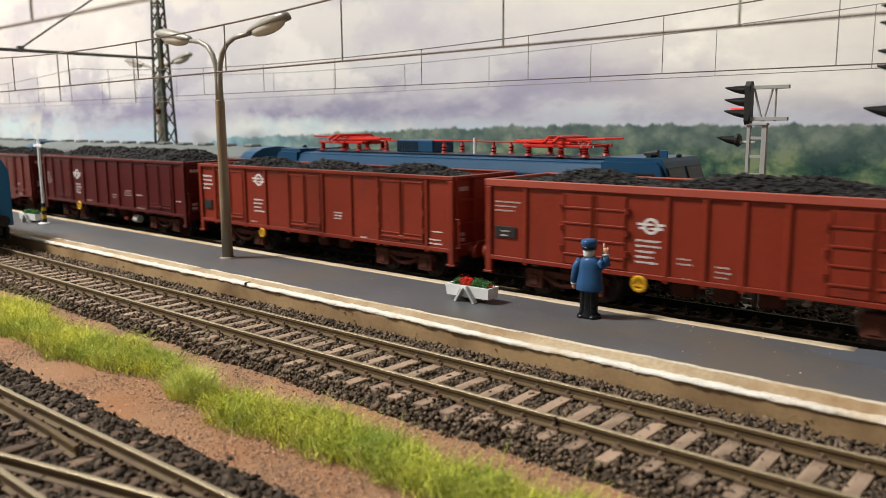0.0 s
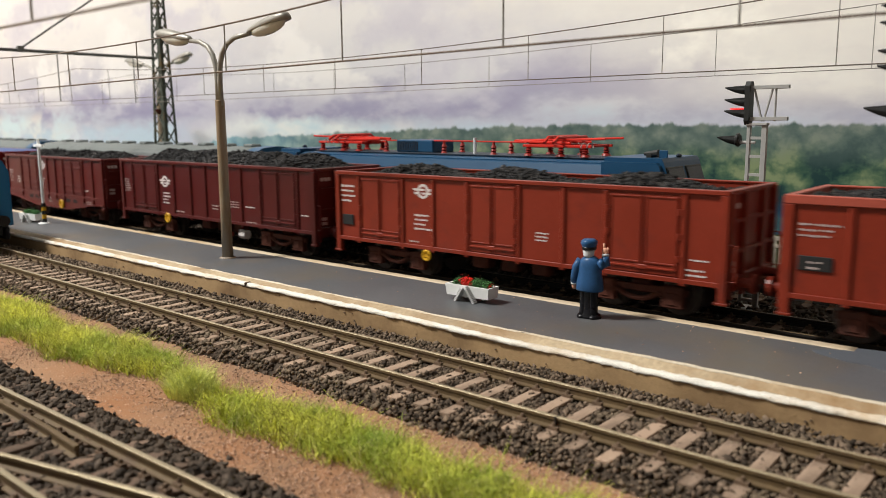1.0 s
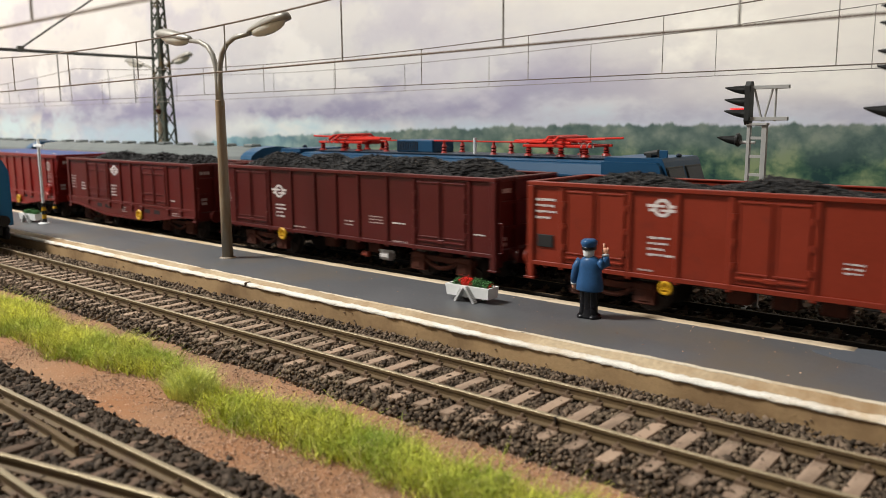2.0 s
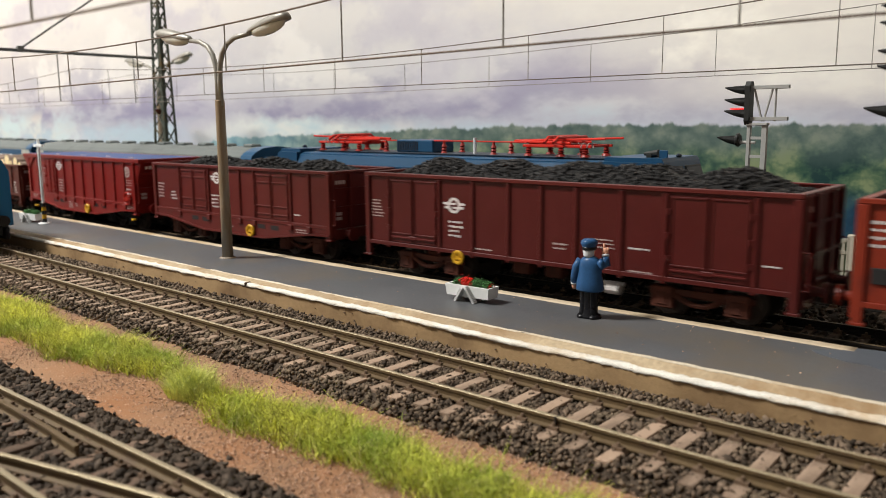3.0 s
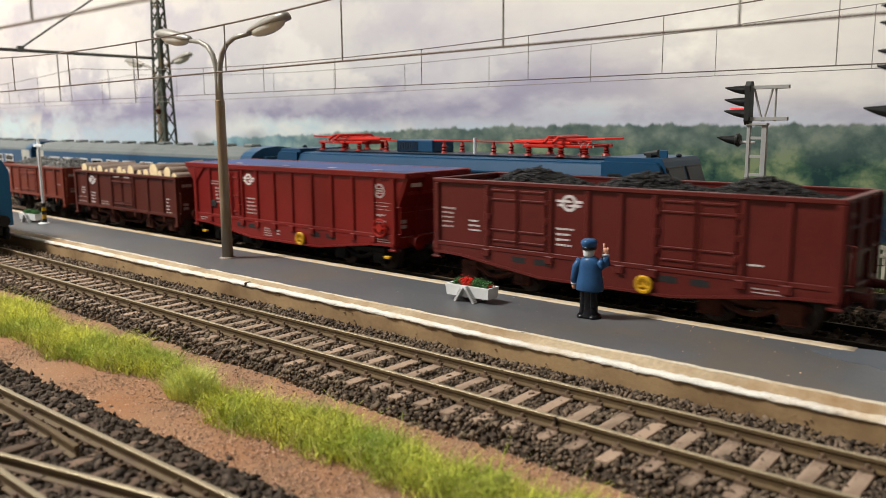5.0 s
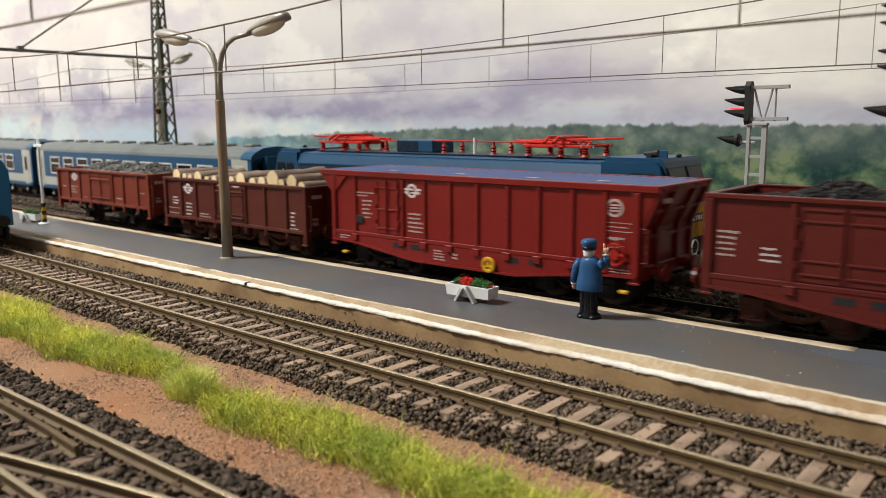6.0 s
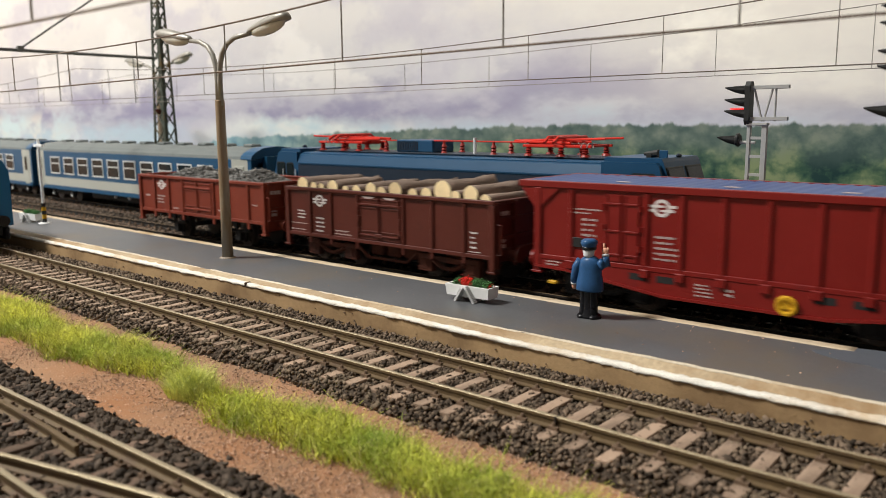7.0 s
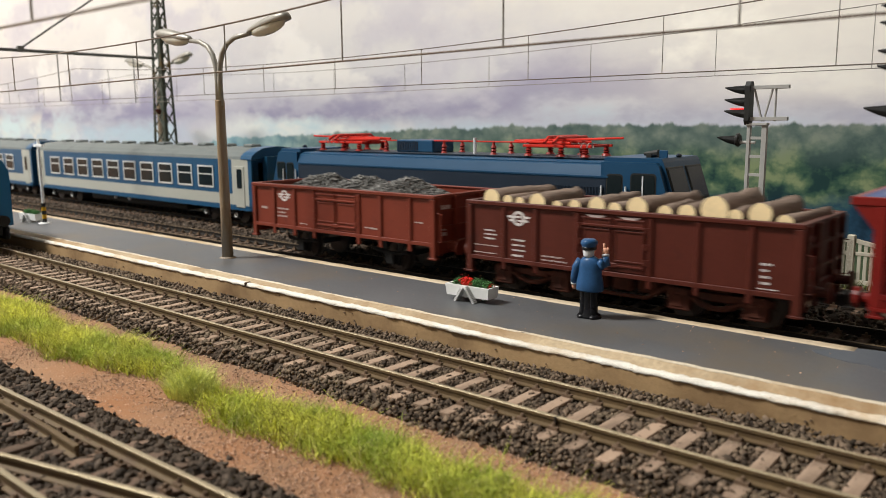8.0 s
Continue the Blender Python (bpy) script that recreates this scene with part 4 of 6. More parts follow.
    return e


signal(-85.4, 111.0, -3.4, 55.2, [65.4, 61.9, 58.6], 51.0, "three-lamp signal on a grey ladder mast showing red")
signal(-31.0, 46.5, 3.0, 55.5, [71.4, 68.2, 62.9, 60.0], 52.2, "four-lamp signal at the platform end showing red")


# ---- fence and small things behind the tracks ----
def fence_panel(x0):
    e = thing("picket_fence", x0, 163, -5.2, "cream plastic picket fence panel with curved top", "fence", group="picket fence")
    part("fence_post", box(B(), 30.6, 33.0, -1.2, 1.2, 0, 20.0, 0.2), FENCE, e)
    for z0, z1 in ((3.2, 4.8), (13.2, 14.4)):
        part("fence_rail", box(B(), 0, 30.6, -0.6, 0.6, z0, z1, 0.1), FENCE, e)
    tr = B()
    n = 12
    for i in range(n):
        a, b = i / n, (i + 1) / n
        za, zb = 18.8 - 2.2 * math.sin(math.pi * a), 18.8 - 2.2 * math.sin(math.pi * b)
        prism(tr, [(30.6 * a, za - 1.3), (30.6 * b, zb - 1.3), (30.6 * b, zb), (30.6 * a, za)], "y", -0.6, 0.6)
    part("top_rail", tr, FENCE, e)
    for i in range(16):
        x = 1.3 + i * 1.87
        part("picket", box(B(), x - 0.5, x + 0.5, -0.4, 0.4, 0.5, 17.8 - 2.2 * math.sin(math.pi * x / 30.6)), FENCE, e)
    return e


for k in range(-3, 3):
    fence_panel(-98.6 + 33.2 * k)
mk = thing("white_marker", -70.2, 152, -5.2, "small white marker post beside the track", "marker post")
part("marker_body", box(B(), -1.2, 1.2, -0.6, 0.6, 0, 14.5, 0.2), WHITE_WOOD, mk)
part("marker_cap", box(B(), -1.35, 1.35, -0.75, 0.75, 14.3, 15.0, 0.2), WHITE_WOOD, mk)
tagged(part("grass_verge", sweep(B(), [(164.5, -6.0), (165.0, -4.7), (200, -4.4), (283, -4.4), (284, -6.0)], -1300, 380, 20.0), VERGE), "dark green turf behind the fence", "turf", kind="structure")
wv, wf = blades(rg.uniform(-150, -20, 1800), rg.normal(159.5, 1.6, 1800), 0, rg.uniform(1.5, 6.0, 1800), np.full(1800, 0.5), rg.uniform(0.1, 0.7, 1800), rg)
stuff("weeds", wv, wf, WEED, "ragged green weeds along the fence", "weeds")


# ---- catenary ----
def lattice_mast(x, y, z0, h):
    e = thing("catenary_mast", x, y, z0, "tapered grey-green lattice catenary mast", "mast", group="catenary masts")
    b0, b1 = 7.8, 2.2
    half = lambda z: b0 + (b1 - b0) * z / h

    def corner(sx, sy, z):
        return Vector((sx * half(z), sy * half(z) * 0.62, z))
    for sx in (-1, 1):
        for sy in (-1, 1):
            part("mast_leg", rod(B(), corner(sx, sy, 0), corner(sx, sy, h), 1.0, 0.8, 6), MAST_GREEN, e)
    z, k = 2.0, 0
    while z < h - 8:
        step = half(z) * 1.9
        for sy in (-1, 1):
            s = 1 if k % 2 else -1
            part("brace", rod(B(), corner(-s, sy, z), corner(s, sy, z + step), 0.5, n=5), MAST_GREEN, e)
            part("brace", rod(B(), corner(s, sy, z), corner(-s, sy, z + step), 0.45, n=5), MAST_GREEN, e)
        for sx in (-1, 1):
            s = 1 if k % 2 else -1
            part("brace", rod(B(), corner(sx, -s, z), corner(sx, s, z + step), 0.5, n=5), MAST_GREEN, e)
        z += step
        k += 1
    part("mast_core", box(B(), -1.6, 1.6, -1.2, 1.2, 0, h * 0.72), MAST_GREEN, e, "rust-stained inner channel")
    part("cantilever", rod(B(), (0, -3, 99.8), (0, -242, 100.4), 0.95, n=8), TUBE_GREY, e, "grey cantilever tube")
    part("stay", rod(B(), (0, -4, 160), (0, -87, 101.2), 0.6, n=6), TUBE_GREY, e)
    part("clamp", box(B(), -1.4, 1.4, -89, -85.5, 99.0, 102.4, 0.2), TUBE_GREY, e)
    for yy in (135.0, 87.5, 0.0, -75.0):
        part("hanger", rod(B(), (0, yy + bow(-484) - 158, 99.9), (0, yy + bow(-484) - 158, 71.5), 0.35, n=6), TUBE_GREY, e)
    part("insulator", lathe(B(), [(0.7, 0), (1.8, 0.5), (0.7, 1.0), (1.8, 1.5), (0.7, 2.0), (1.8, 2.5), (0.7, 3)], n=12), BOGIE_RUST, e).matrix_basis = at(-5.2, -2.0, 66, 0, 90, 0)
    return e


lattice_mast(-482.5, 158, -5.2, 175)


def catenary(y, sag_x, z_low, bend, z_contact, rise, dropper_x, r, label, metal, pitch=45.7, left=-900, right=120):
    e = thing("overhead_line", 0, 0, 0, label, "overhead line", group="overhead lines")

    def cz(x):
        return z_contact + rise * (max(x, -360) + 190)

    def mz(x):
        u = x - sag_x
        while u < -195:
            u += 390
        return max(z_low + bend * u * u, cz(x) + 6)
    pts = [(x, y + bow(x), cz(x)) for x in np.arange(left, right + 1, 20.0)]
    part("contact_wire", tube(B(), pts, r, 6), metal, e)
    pts = [(x, y + bow(x), mz(x)) for x in np.arange(left, right + 1, 10.0)]
    part("messenger_wire", tube(B(), pts, r, 6), metal, e)
    x = dropper_x - pitch * 13
    while x < right:
        if x > left:
            part("dropper", rod(B(), (x, y + bow(x), cz(x)), (x, y + bow(x), mz(x)), r * 0.9, n=5), SOLDER, e)
        x += pitch
    return e


catenary(0.0, -268, 77.8, 0.00026, 67.4, 0.0078, -139.4, 0.23, "soldered model catenary over the station track", WIRE)
catenary(87.5, -265, 78.0, 0.00017, 66.6, 0.0005, -147.5, 0.165, "soldered model catenary over the platform track", WIRE)
catenary(135.0, -290, 78.2, 0.00015, 67.3, 0.006, -152.2, 0.13, "soldered model catenary over the through track", WIRE_PALE, 46.8)
catenary(-75.0, -230, 79.5, 0.0002, 69.2, 0.0, -125.3, 0.25, "soldered model catenary over the yard track", WIRE_PALE)


# ---- goods wagons ----
HALF = 16.9
EVEN_RIBS, PAIRED_RIBS, SPARE_RIBS = (0.14, 0.36, 0.58, 0.8), (0.1, 0.28, 0.8, 0.95), (0.1, 0.45, 0.85)
SHIFT = [(0.0, 0.0), (0.5, 43.0), (1.0, 90.2), (1.5, 132.0), (3.0, 266.5), (3.5, 309.4), (4.0, 356.0), (4.5, 399.0), (6.0, 536.2), (6.5, 580.0), (7.0, 626.8), (7.5, 672.0), (8.0, 718.7)]
TRAIN = []
WHEELS = []


def emblem(parent, x, z, s, y=-HALF - 0.12):
    """A white winged wheel printed on the side."""
    bm = B()
    n = 24
    for k in range(n):
        a0, a1 = 2 * math.pi * k / n, 2 * math.pi * (k + 1) / n
        prism(bm, [(x + q * s * math.cos(a), z + q * s * math.sin(a)) for q, a in ((1.0, a0), (1.0, a1), (0.66, a1), (0.66, a0))], "y", y - 0.02, y + 0.08)
    for u0, u1, dz, t in ((-1.75, -0.75, 0.2, 0.15), (-1.5, -0.75, -0.28, 0.15), (0.75, 1.75, 0.2, 0.15), (0.75, 1.5, -0.28, 0.15), (-0.75, 0.3, 0.2, 0.13), (-0.2, 0.75, -0.28, 0.12)):
        box(bm, x + u0 * s, x + u1 * s, y, y + 0.1, z + (dz - t) * s, z + (dz + t) * s)
    part("emblem", bm, WHITE_PRINT, parent, "white winged wheel emblem")


def lettering(parent, x, z, w, rows, h=0.75, gap=1.35, m=None, y=-HALF - 0.12, seed=1):
    """Unreadable small print as bars."""
    r = random.Random(seed + int(x * 7))
    bm = B()
    for i in range(rows):
        u = x
        end = x + w * r.uniform(0.6, 1.0)
        while u < end:
            k = r.uniform(0.45, 1.3)
            box(bm, u, min(u + k, end + 0.3), y, y + 0.1, z - i * gap - h * r.uniform(0.5, 0.75), z - i * gap)
            u += k + r.uniform(0.25, 0.5)
    return part("lettering", bm, m or GREY_PRINT, parent, "worn white unreadable lettering")


def handwheel(parent, x, z, r=2.0, y=-HALF - 0.9):
    bm = B()
    n = 20
    ring = [(x + r * 0.82 * math.cos(2 * math.pi * k / n), y, z + r * 0.82 * math.sin(2 * math.pi * k / n)) for k in range(n + 1)]
    tube(bm, ring, r * 0.24, 6)
    for a in (90, 210, 330):
        c, s = math.cos(radians(a)), math.sin(radians(a))
        rod(bm, (x, y, z), (x + r * 0.8 * c, y, z + r * 0.8 * s), r * 0.16, n=6)
    rod(bm, (x, y - 0.3, z), (x, y + 1.2, z), r * 0.3, n=10)
    rod(bm, (x, y + 0.35, z), (x, y + 0.45, z), r * 0.8, n=16)
    return part("handwheel", bm, YELLOW, parent, "yellow brake handwheel")


def wheelset(parent, x):
    bm = B()
    for s in (-1, 1):
        rod(bm, (0, s * 6.9, 0), (0, s * 8.9, 0), 5.4, n=20)
        rod(bm, (0, s * 6.6, 0), (0, s * 7.0, 0), 6.0, n=20)
        for k in range(6):
            a = k * math.pi / 3
            rod(bm, (1.2 * math.cos(a), s * 9.0, 1.2 * math.sin(a)), (4.4 * math.cos(a), s * 9.0, 4.4 * math.sin(a)), 0.45, n=5)
    rod(bm, (0, -11.5, 0), (0, 11.5, 0), 1.1, n=10)
    o = part("wheelset", bm, WHEEL_STEEL, parent, "steel wheelset")
    o.matrix_basis = at(x, 0, 5.4)
    WHEELS.append((o, x))
    return o


def bogie(parent, x, colour, base=20.7):
    """Two axles in a sprung frame."""
    for s in (-1, 1):
        fr = B()
        yy = s * 12.2
        box(fr, x - 14.5, x + 14.5, yy - 0.7, yy + 0.7, 6.2, 8.2, 0.2)
        for a in (-1, 1):
            cx = x + a * base / 2
            box(fr, cx - 3.2, cx + 3.2, yy - 0.9 - (0.8 if s < 0 else -0.2), yy + 0.9, 2.6, 8.8, 0.35)
            box(fr, cx - 1.8, cx + 1.8, yy + s * 0.9, yy + s * 2.0, 3.4, 7.2, 0.4)
            for k in (-2.5, 2.5):
                rod(fr, (cx + k, yy + s * 0.7, 3.0), (cx + k, yy + s * 0.7, 8.5), 0.75, n=8)
        arc = [(x + u * 6.8, yy + s * 0.9, 4.2 + 2.4 * u * u) for u in (-1, -0.6, -0.2, 0.2, 0.6, 1)]
        tube(fr, arc, 0.8, 6)
        part("bogie_frame", fr, colour, parent, "rusty sprung bogie frame")
    part("bolster", box(B(), x - 3, x + 3, -11, 11, 5.5, 9.2, 0.3), colour, parent)
    for a in (-1, 1):
        wheelset(parent, x + a * base / 2)


def buffers(parent, L, colour, z=11.6):
    for x, d in ((0.0, -1), (L, 1)):
        part("headstock", box(B(), x - 0.8, x + 0.8, -15.5, 15.5, 9.4, 13.4, 0.2), colour, parent)
        for y in (-10.0, 10.0):
            bf = B()
            rod(bf, (x + d * 0.8, y, z), (x + d * 4.4, y, z), 1.5, 1.1, 12)
            rod(bf, (x + d * 4.4, y, z), (x + d * 5.4, y, z), 2.7, 2.6, 16)
            part("buffer", bf, colour, parent)
        cp = B()
        box(cp, x - 1, x + d * 6.8, -1.6, 1.6, 7.6, 9.4, 0.3)
        box(cp, x + d * 5.0, x + d * 6.9, -3.6, 3.6, 7.4, 10.4, 0.3)
        part("coupling", cp, BOGIE_BLACK, parent, "black plastic coupling")


def heap_surface(x, y, L, seed, mounds, low, high):
    c = sum(math.exp(-(((x - m * L) / (L * 0.085)) ** 2)) for m in mounds)
    return low + (high - low) * min(1.0, c) * max(0.0, 1 - (y / 15.5) ** 2 * 0.7) + 0.8 * noise.noise((x * 0.15, y * 0.15, seed))


def heap(name, L, base_z, low, high, mounds, material, label, category, seed, size=0.75, count=3600):
    """A heaped load, stone by stone over a closed core."""
    rng = np.random.default_rng(seed)
    nx, ny = 60, 16
    xs, ys = np.linspace(2.0, L - 2.0, nx), np.linspace(-15.2, 15.2, ny)
    bm = B()
    top = [[bm.verts.new((x, y, heap_surface(x, y, L, seed, mounds, low, high))) for y in ys] for x in xs]
    for i in range(nx - 1):
        for j in range(ny - 1):
            bm.faces.new((top[i][j], top[i + 1][j], top[i + 1][j + 1], top[i][j + 1]))
    box(bm, 2.0, L - 2.0, -15.2, 15.2, base_z, low - 2.5)
    core = part("load_core", bm, material)
    px, py = rng.uniform(2.5, L - 2.5, count), rng.uniform(-14.8, 14.8, count)
    pz = np.array([heap_surface(a, b, L, seed, mounds, low, high) for a, b in zip(px, py)]) + rng.uniform(-0.2, 0.35, count)
    v, f = stones(np.stack([px, py, pz], -1), size, 0.5, rng=rng)
    lumps = stuff("load_rubble", v, f, material, "", "", "stuff")
    e = thing(name, 0, 0, 0, label, category)
    core.parent = e
    lumps.parent = e
    return e


def wagon(name, x_left, L, top, bottom, paint, rim, label, posts, doors, group="goods wagons", rim_h=1.3, post_w=1.5, belly=None, undercarriage="bogie", bogie_paint=None, flare=0.0, tie=None, post_drop=1.0):
    """An open wagon; x runs from its rear end, 0, to L. posts: places of the side stanchions; doors: (from, to, ribs)."""
    e = thing(name, x_left, 87.5, 0, label, "railway wagon", group=group)
    bp = bogie_paint or BOGIE_RUST
    H = HALF
    t = 0.9
    for s in (-1, 1):
        part("side_wall", box(B(), 0.6, L - 0.6, s * H - (t if s > 0 else 0), s * H + (t if s < 0 else 0), bottom, top - 0.4), paint, e, "painted steel side wall")
    part("wagon_floor", box(B(), 0.6, L - 0.6, -H + 1.0, H - 1.0, bottom + 0.3, bottom + 1.8), paint, e)
    for x, d in ((0, 1), (L, -1)):
        ew = B()
        lean = flare if d < 0 else 0.0
        kink = bottom + (top - bottom) * (0.45 if lean else 0.5)
        prism(ew, [(x, bottom), (x + d * t, bottom), (x + d * t, kink), (x + d * t - d * lean, top - 0.4), (x - d * lean, top - 0.4), (x, kink)], "y", -H + 0.95, H - 0.95)
        part("end_wall", ew, paint, e)
        for k, yy in enumerate((-H + 1.0, -H * 0.4, H * 0.4, H - 1.0)):
            st = B()
            prism(st, [(x, bottom - 3.0), (x - d * 1.1, bottom - 3.0), (x - d * 1.1, kink), (x - d * (1.1 + lean), top - 0.6), (x - d * lean, top - 0.6), (x, kink)], "y", yy - 0.8, yy + 0.8)
            part("end_post", st, paint, e)
        if lean:
            for s in (-1, 1):
                ck = B()
                prism(ck, [(x, kink), (x - d * lean, top - 0.6), (x, top - 0.6)], "y", min(s * H, s * (H - 0.9)), max(s * H, s * (H - 0.9)))
                part("end_cheek", ck, paint, e)
        for zz in (0.36, 0.68):
            z = bottom + (top - bottom) * zz
            f = lean * max(0.0, (zz - 0.45) / 0.55)
            part("end_beam", box(B(), x - d * (0.75 + f), x - d * f, -H + 1.8, H - 1.8, z - 0.5, z + 0.5), paint, e)
    rm = B()
    for s in (-1, 1):
        box(rm, -flare - 0.5, L + flare + 0.5, s * H - 0.9, s * H + 0.9, top - rim_h, top, 0.2)
    for x, d in ((-flare, 1), (L + flare, -1)):
        box(rm, x - d * 0.5, x + d * 1.4, -H + 0.9, H - 0.9, top - rim_h, top, 0.2)
    part("top_rim", rm, rim, e, "steel top rim")
    for s in (-1, 1):
        y0, y1 = (-H - 0.7, -H) if s < 0 else (H, H + 0.7)
        base = None
        for x in posts:
            if base is None:
                pb = box(B(), -post_w / 2, post_w / 2, y0, y1, bottom - post_drop, top - rim_h, 0.3)
                base = part("stanchion", pb, paint, e)
                base.matrix_basis = at(x, 0, 0)
            else:
                shared("stanchion", base, e, at(x, 0, 0))
        sill = B()
        box(sill, 0, L, y0, y1, bottom - 0.2, bottom + 1.1, 0.1)
        part("sill", sill, paint, e)
        for a, b, ribs in doors:
            dz0, dz1 = bottom + 1.4, top - rim_h - 0.7
            dr = B()
            ya, yb = (-H - 0.32, -H) if s < 0 else (H, H + 0.32)
            box(dr, a + 0.5, (a + b) / 2 - 0.25, ya, yb, dz0, dz1, 0.1)
            box(dr, (a + b) / 2 + 0.25, b - 0.5, ya, yb, dz0, dz1, 0.1)
            door = part("door", dr, paint, e)
            yh = -H - 0.55 if s < 0 else H + 0.55
            mid = (a + b) / 2
            for p, q in ((a + 1.0, mid - 0.75), (mid + 0.75, b - 1.0)):
                lf = B()
                for u in (p, q):
                    box(lf, u - 0.25, u + 0.25, yh - 0.03, yh + 0.3, dz0 + 0.4, dz1 - 0.4, 0.07)
                if not ribs:
                    for z in (dz0 + 3.0, dz1 - 0.65):
                        box(lf, p, q, yh - 0.05, yh + 0.28, z - 0.22, z + 0.22, 0.06)
                part("door_frame", lf, paint, door)
                for k in ribs:
                    z = dz0 + (dz1 - dz0) * k
                    part("door_rib", box(B(), p, q, yh - 0.1, yh + 0.3, z - 0.28, z + 0.28, 0.08), paint, door)
                if not ribs and top < 32:
                    part("door_rib", box(B(), p + 0.5, q - 0.3, yh - 0.06, yh + 0.3, dz1 - 4.0, dz1 - 3.5, 0.08), paint, door)
            if not ribs:
                part("door_bar", rod(B(), (a + 1, yh, dz0 + 1.6), (b - 1, yh, dz0 + 1.6), 0.35, n=6), paint, door)
                part("door_latch", box(B(), mid - 1.5, mid + 1.5, yh - 0.4, yh + 0.4, dz0 + 1.0, dz0 + 2.4, 0.2), paint, door)
                if top < 32:
                    part("door_bar", rod(B(), (a + 0.8, yh, dz1 - 2.6), (b - 0.8, yh, dz1 - 2.6), 0.45, n=6), paint, door)
            for u in (a + 0.1, b - 0.1):
                for k in (0.22, 0.5, 0.8):
                    z = dz0 + (dz1 - dz0) * k
                    part("hinge", rod(B(), (u, yh, z - 0.8), (u, yh, z + 0.8), 0.55, n=8), paint, door)
    for x in (0.7, L - 0.7):
        for s in (-1, 1):
            cpost = B()
            box(cpost, x - 1.1, x + 1.1, s * H - 0.85, s * H + 0.85, bottom - 4.0, top - rim_h, 0.2)
            box(cpost, x - 1.6, x + 1.6, s * H - 1.2, s * H + 1.2, bottom - 4.6, bottom - 3.9, 0.1)
            part("corner_post", cpost, paint, e)
    nb = B()
    for k in range(3):
        box(nb, L + 0.02 + flare, L + 0.14 + flare, -H + 2.6 + 1.8 * k, -H + 4.0 + 1.8 * k, top - 5.0, top - 3.6)
    for k in range(2):
        box(nb, L + 0.02, L + 0.14, -H + 2.8, -H + 5.6, bottom + 5.0 - 1.8 * k, bottom + 6.2 - 1.8 * k)
    part("end_lettering", nb, GREY_PRINT, e, "worn white unreadable lettering")
    for yy in (-H + 0.3, H - 0.3):
        part("corner_handrail", tube(B(), [(L + 0.4, yy, bottom + 1.5), (L + 2.3, yy, bottom + 1.7), (L + 2.3, yy, bottom + 11.0), (L + 0.4, yy, bottom + 11.2)], 0.32, 6), paint, e)
    buffers(e, L, paint)
    part("centre_sill", box(B(), 2, L - 2, -4.5, 4.5, bottom - 2.6, bottom, 0.2), bp, e)
    if belly:
        a0, a1, z_low = belly
        RUN = 30.0
        for s in (-1, 1):
            bl = B()
            ya, yb = (-H - 0.5, -H + 0.7) if s < 0 else (H - 0.7, H + 0.5)
            prism(bl, [(0, bottom), (0, bottom - 2.4), (a0 * L, bottom - 2.8), (a0 * L + RUN, z_low), (a1 * L - RUN, z_low), (a1 * L, bottom - 2.8), (L, bottom - 2.4), (L, bottom)], "y", ya, yb)
            part("side_sill", bl, paint, e, "deep fish-belly side sill")
            fl = B()
            yc = -H - 0.9 if s < 0 else H + 0.9
            for p, q in (((0, bottom - 2.4), (a0 * L, bottom - 2.8)), ((a0 * L, bottom - 2.8), (a0 * L + RUN, z_low)), ((a0 * L + RUN, z_low), (a1 * L - RUN, z_low)), ((a1 * L - RUN, z_low), (a1 * L, bottom - 2.8)), ((a1 * L, bottom - 2.8), (L, bottom - 2.4))):
                prism(fl, [(p[0], p[1] - 0.35), (q[0], q[1] - 0.35), (q[0], q[1] + 0.35), (p[0], p[1] + 0.35)], "y", yc - 0.4, yc + 0.4)
            part("sill_flange", fl, paint, e)
            if s < 0:
                for u in (0.27, 0.335, 0.66, 0.73):
                    slot = B()
                    box(slot, u * L - 2.5, u * L + 2.5, ya - 0.05, ya + 0.1, bottom - 3.0, bottom - 1.2, 0.0)
                    part("sill_slot", slot, BLACK_PRINT, e, "dark oval slot in the sill")
                for u in posts:
                    part("pocket", box(B(), u - 1.3, u + 1.3, ya - 0.8, ya, bottom - 2.2, bottom + 0.2, 0.2), paint, e)
    if undercarriage == "bogie":
        bogie(e, 26 if L > 130 else 22, bp)
        bogie(e, L - (26 if L > 130 else 22), bp)
        for k in (0.42, 0.5, 0.58):
            part("brake_gear", box(B(), k * L - 3.2, k * L + 3.2, -12.0 + 4 * k, -5, bottom - 5.5, bottom - 1.5, 0.5), bp, e)
    else:
        for x in (L * 0.25, L * 0.75):
            wheelset(e, x)
            for s in (-1, 1):
                ax = B()
                box(ax, x - 2.0, x + 2.0, s * 12.5 - 1.2, s * 12.5 + 1.2, 3.0, 7.6, 0.4)
                for k in (-1, 1):
                    prism(ax, [(x + k * 2.0, 2.6), (x + k * 3.4, 2.6), (x + k * 6.0, bottom), (x + k * 3.0, bottom)], "y", s * 11.6 - 0.4, s * 11.6 + 0.4)
                tube(ax, [(x + u * 8.5, s * 12.8, 8.4 - 1.0 * (1 - u * u) - 0.4) for u in (-1, -0.5, 0, 0.5, 1)], 0.75, 6)
                part("axle_guard", ax, bp, e, "leaf-sprung axle guard")
    if tie:
        for s in (-1, 1):
            tr = B()
            tube(tr, [(tie[0] * L, s * 13, bottom - 0.5), (tie[0] * L + 8, s * 13, bottom - 6.0), (tie[1] * L - 8, s * 13, bottom - 6.0), (tie[1] * L, s * 13, bottom - 0.5)], 0.6, 6)
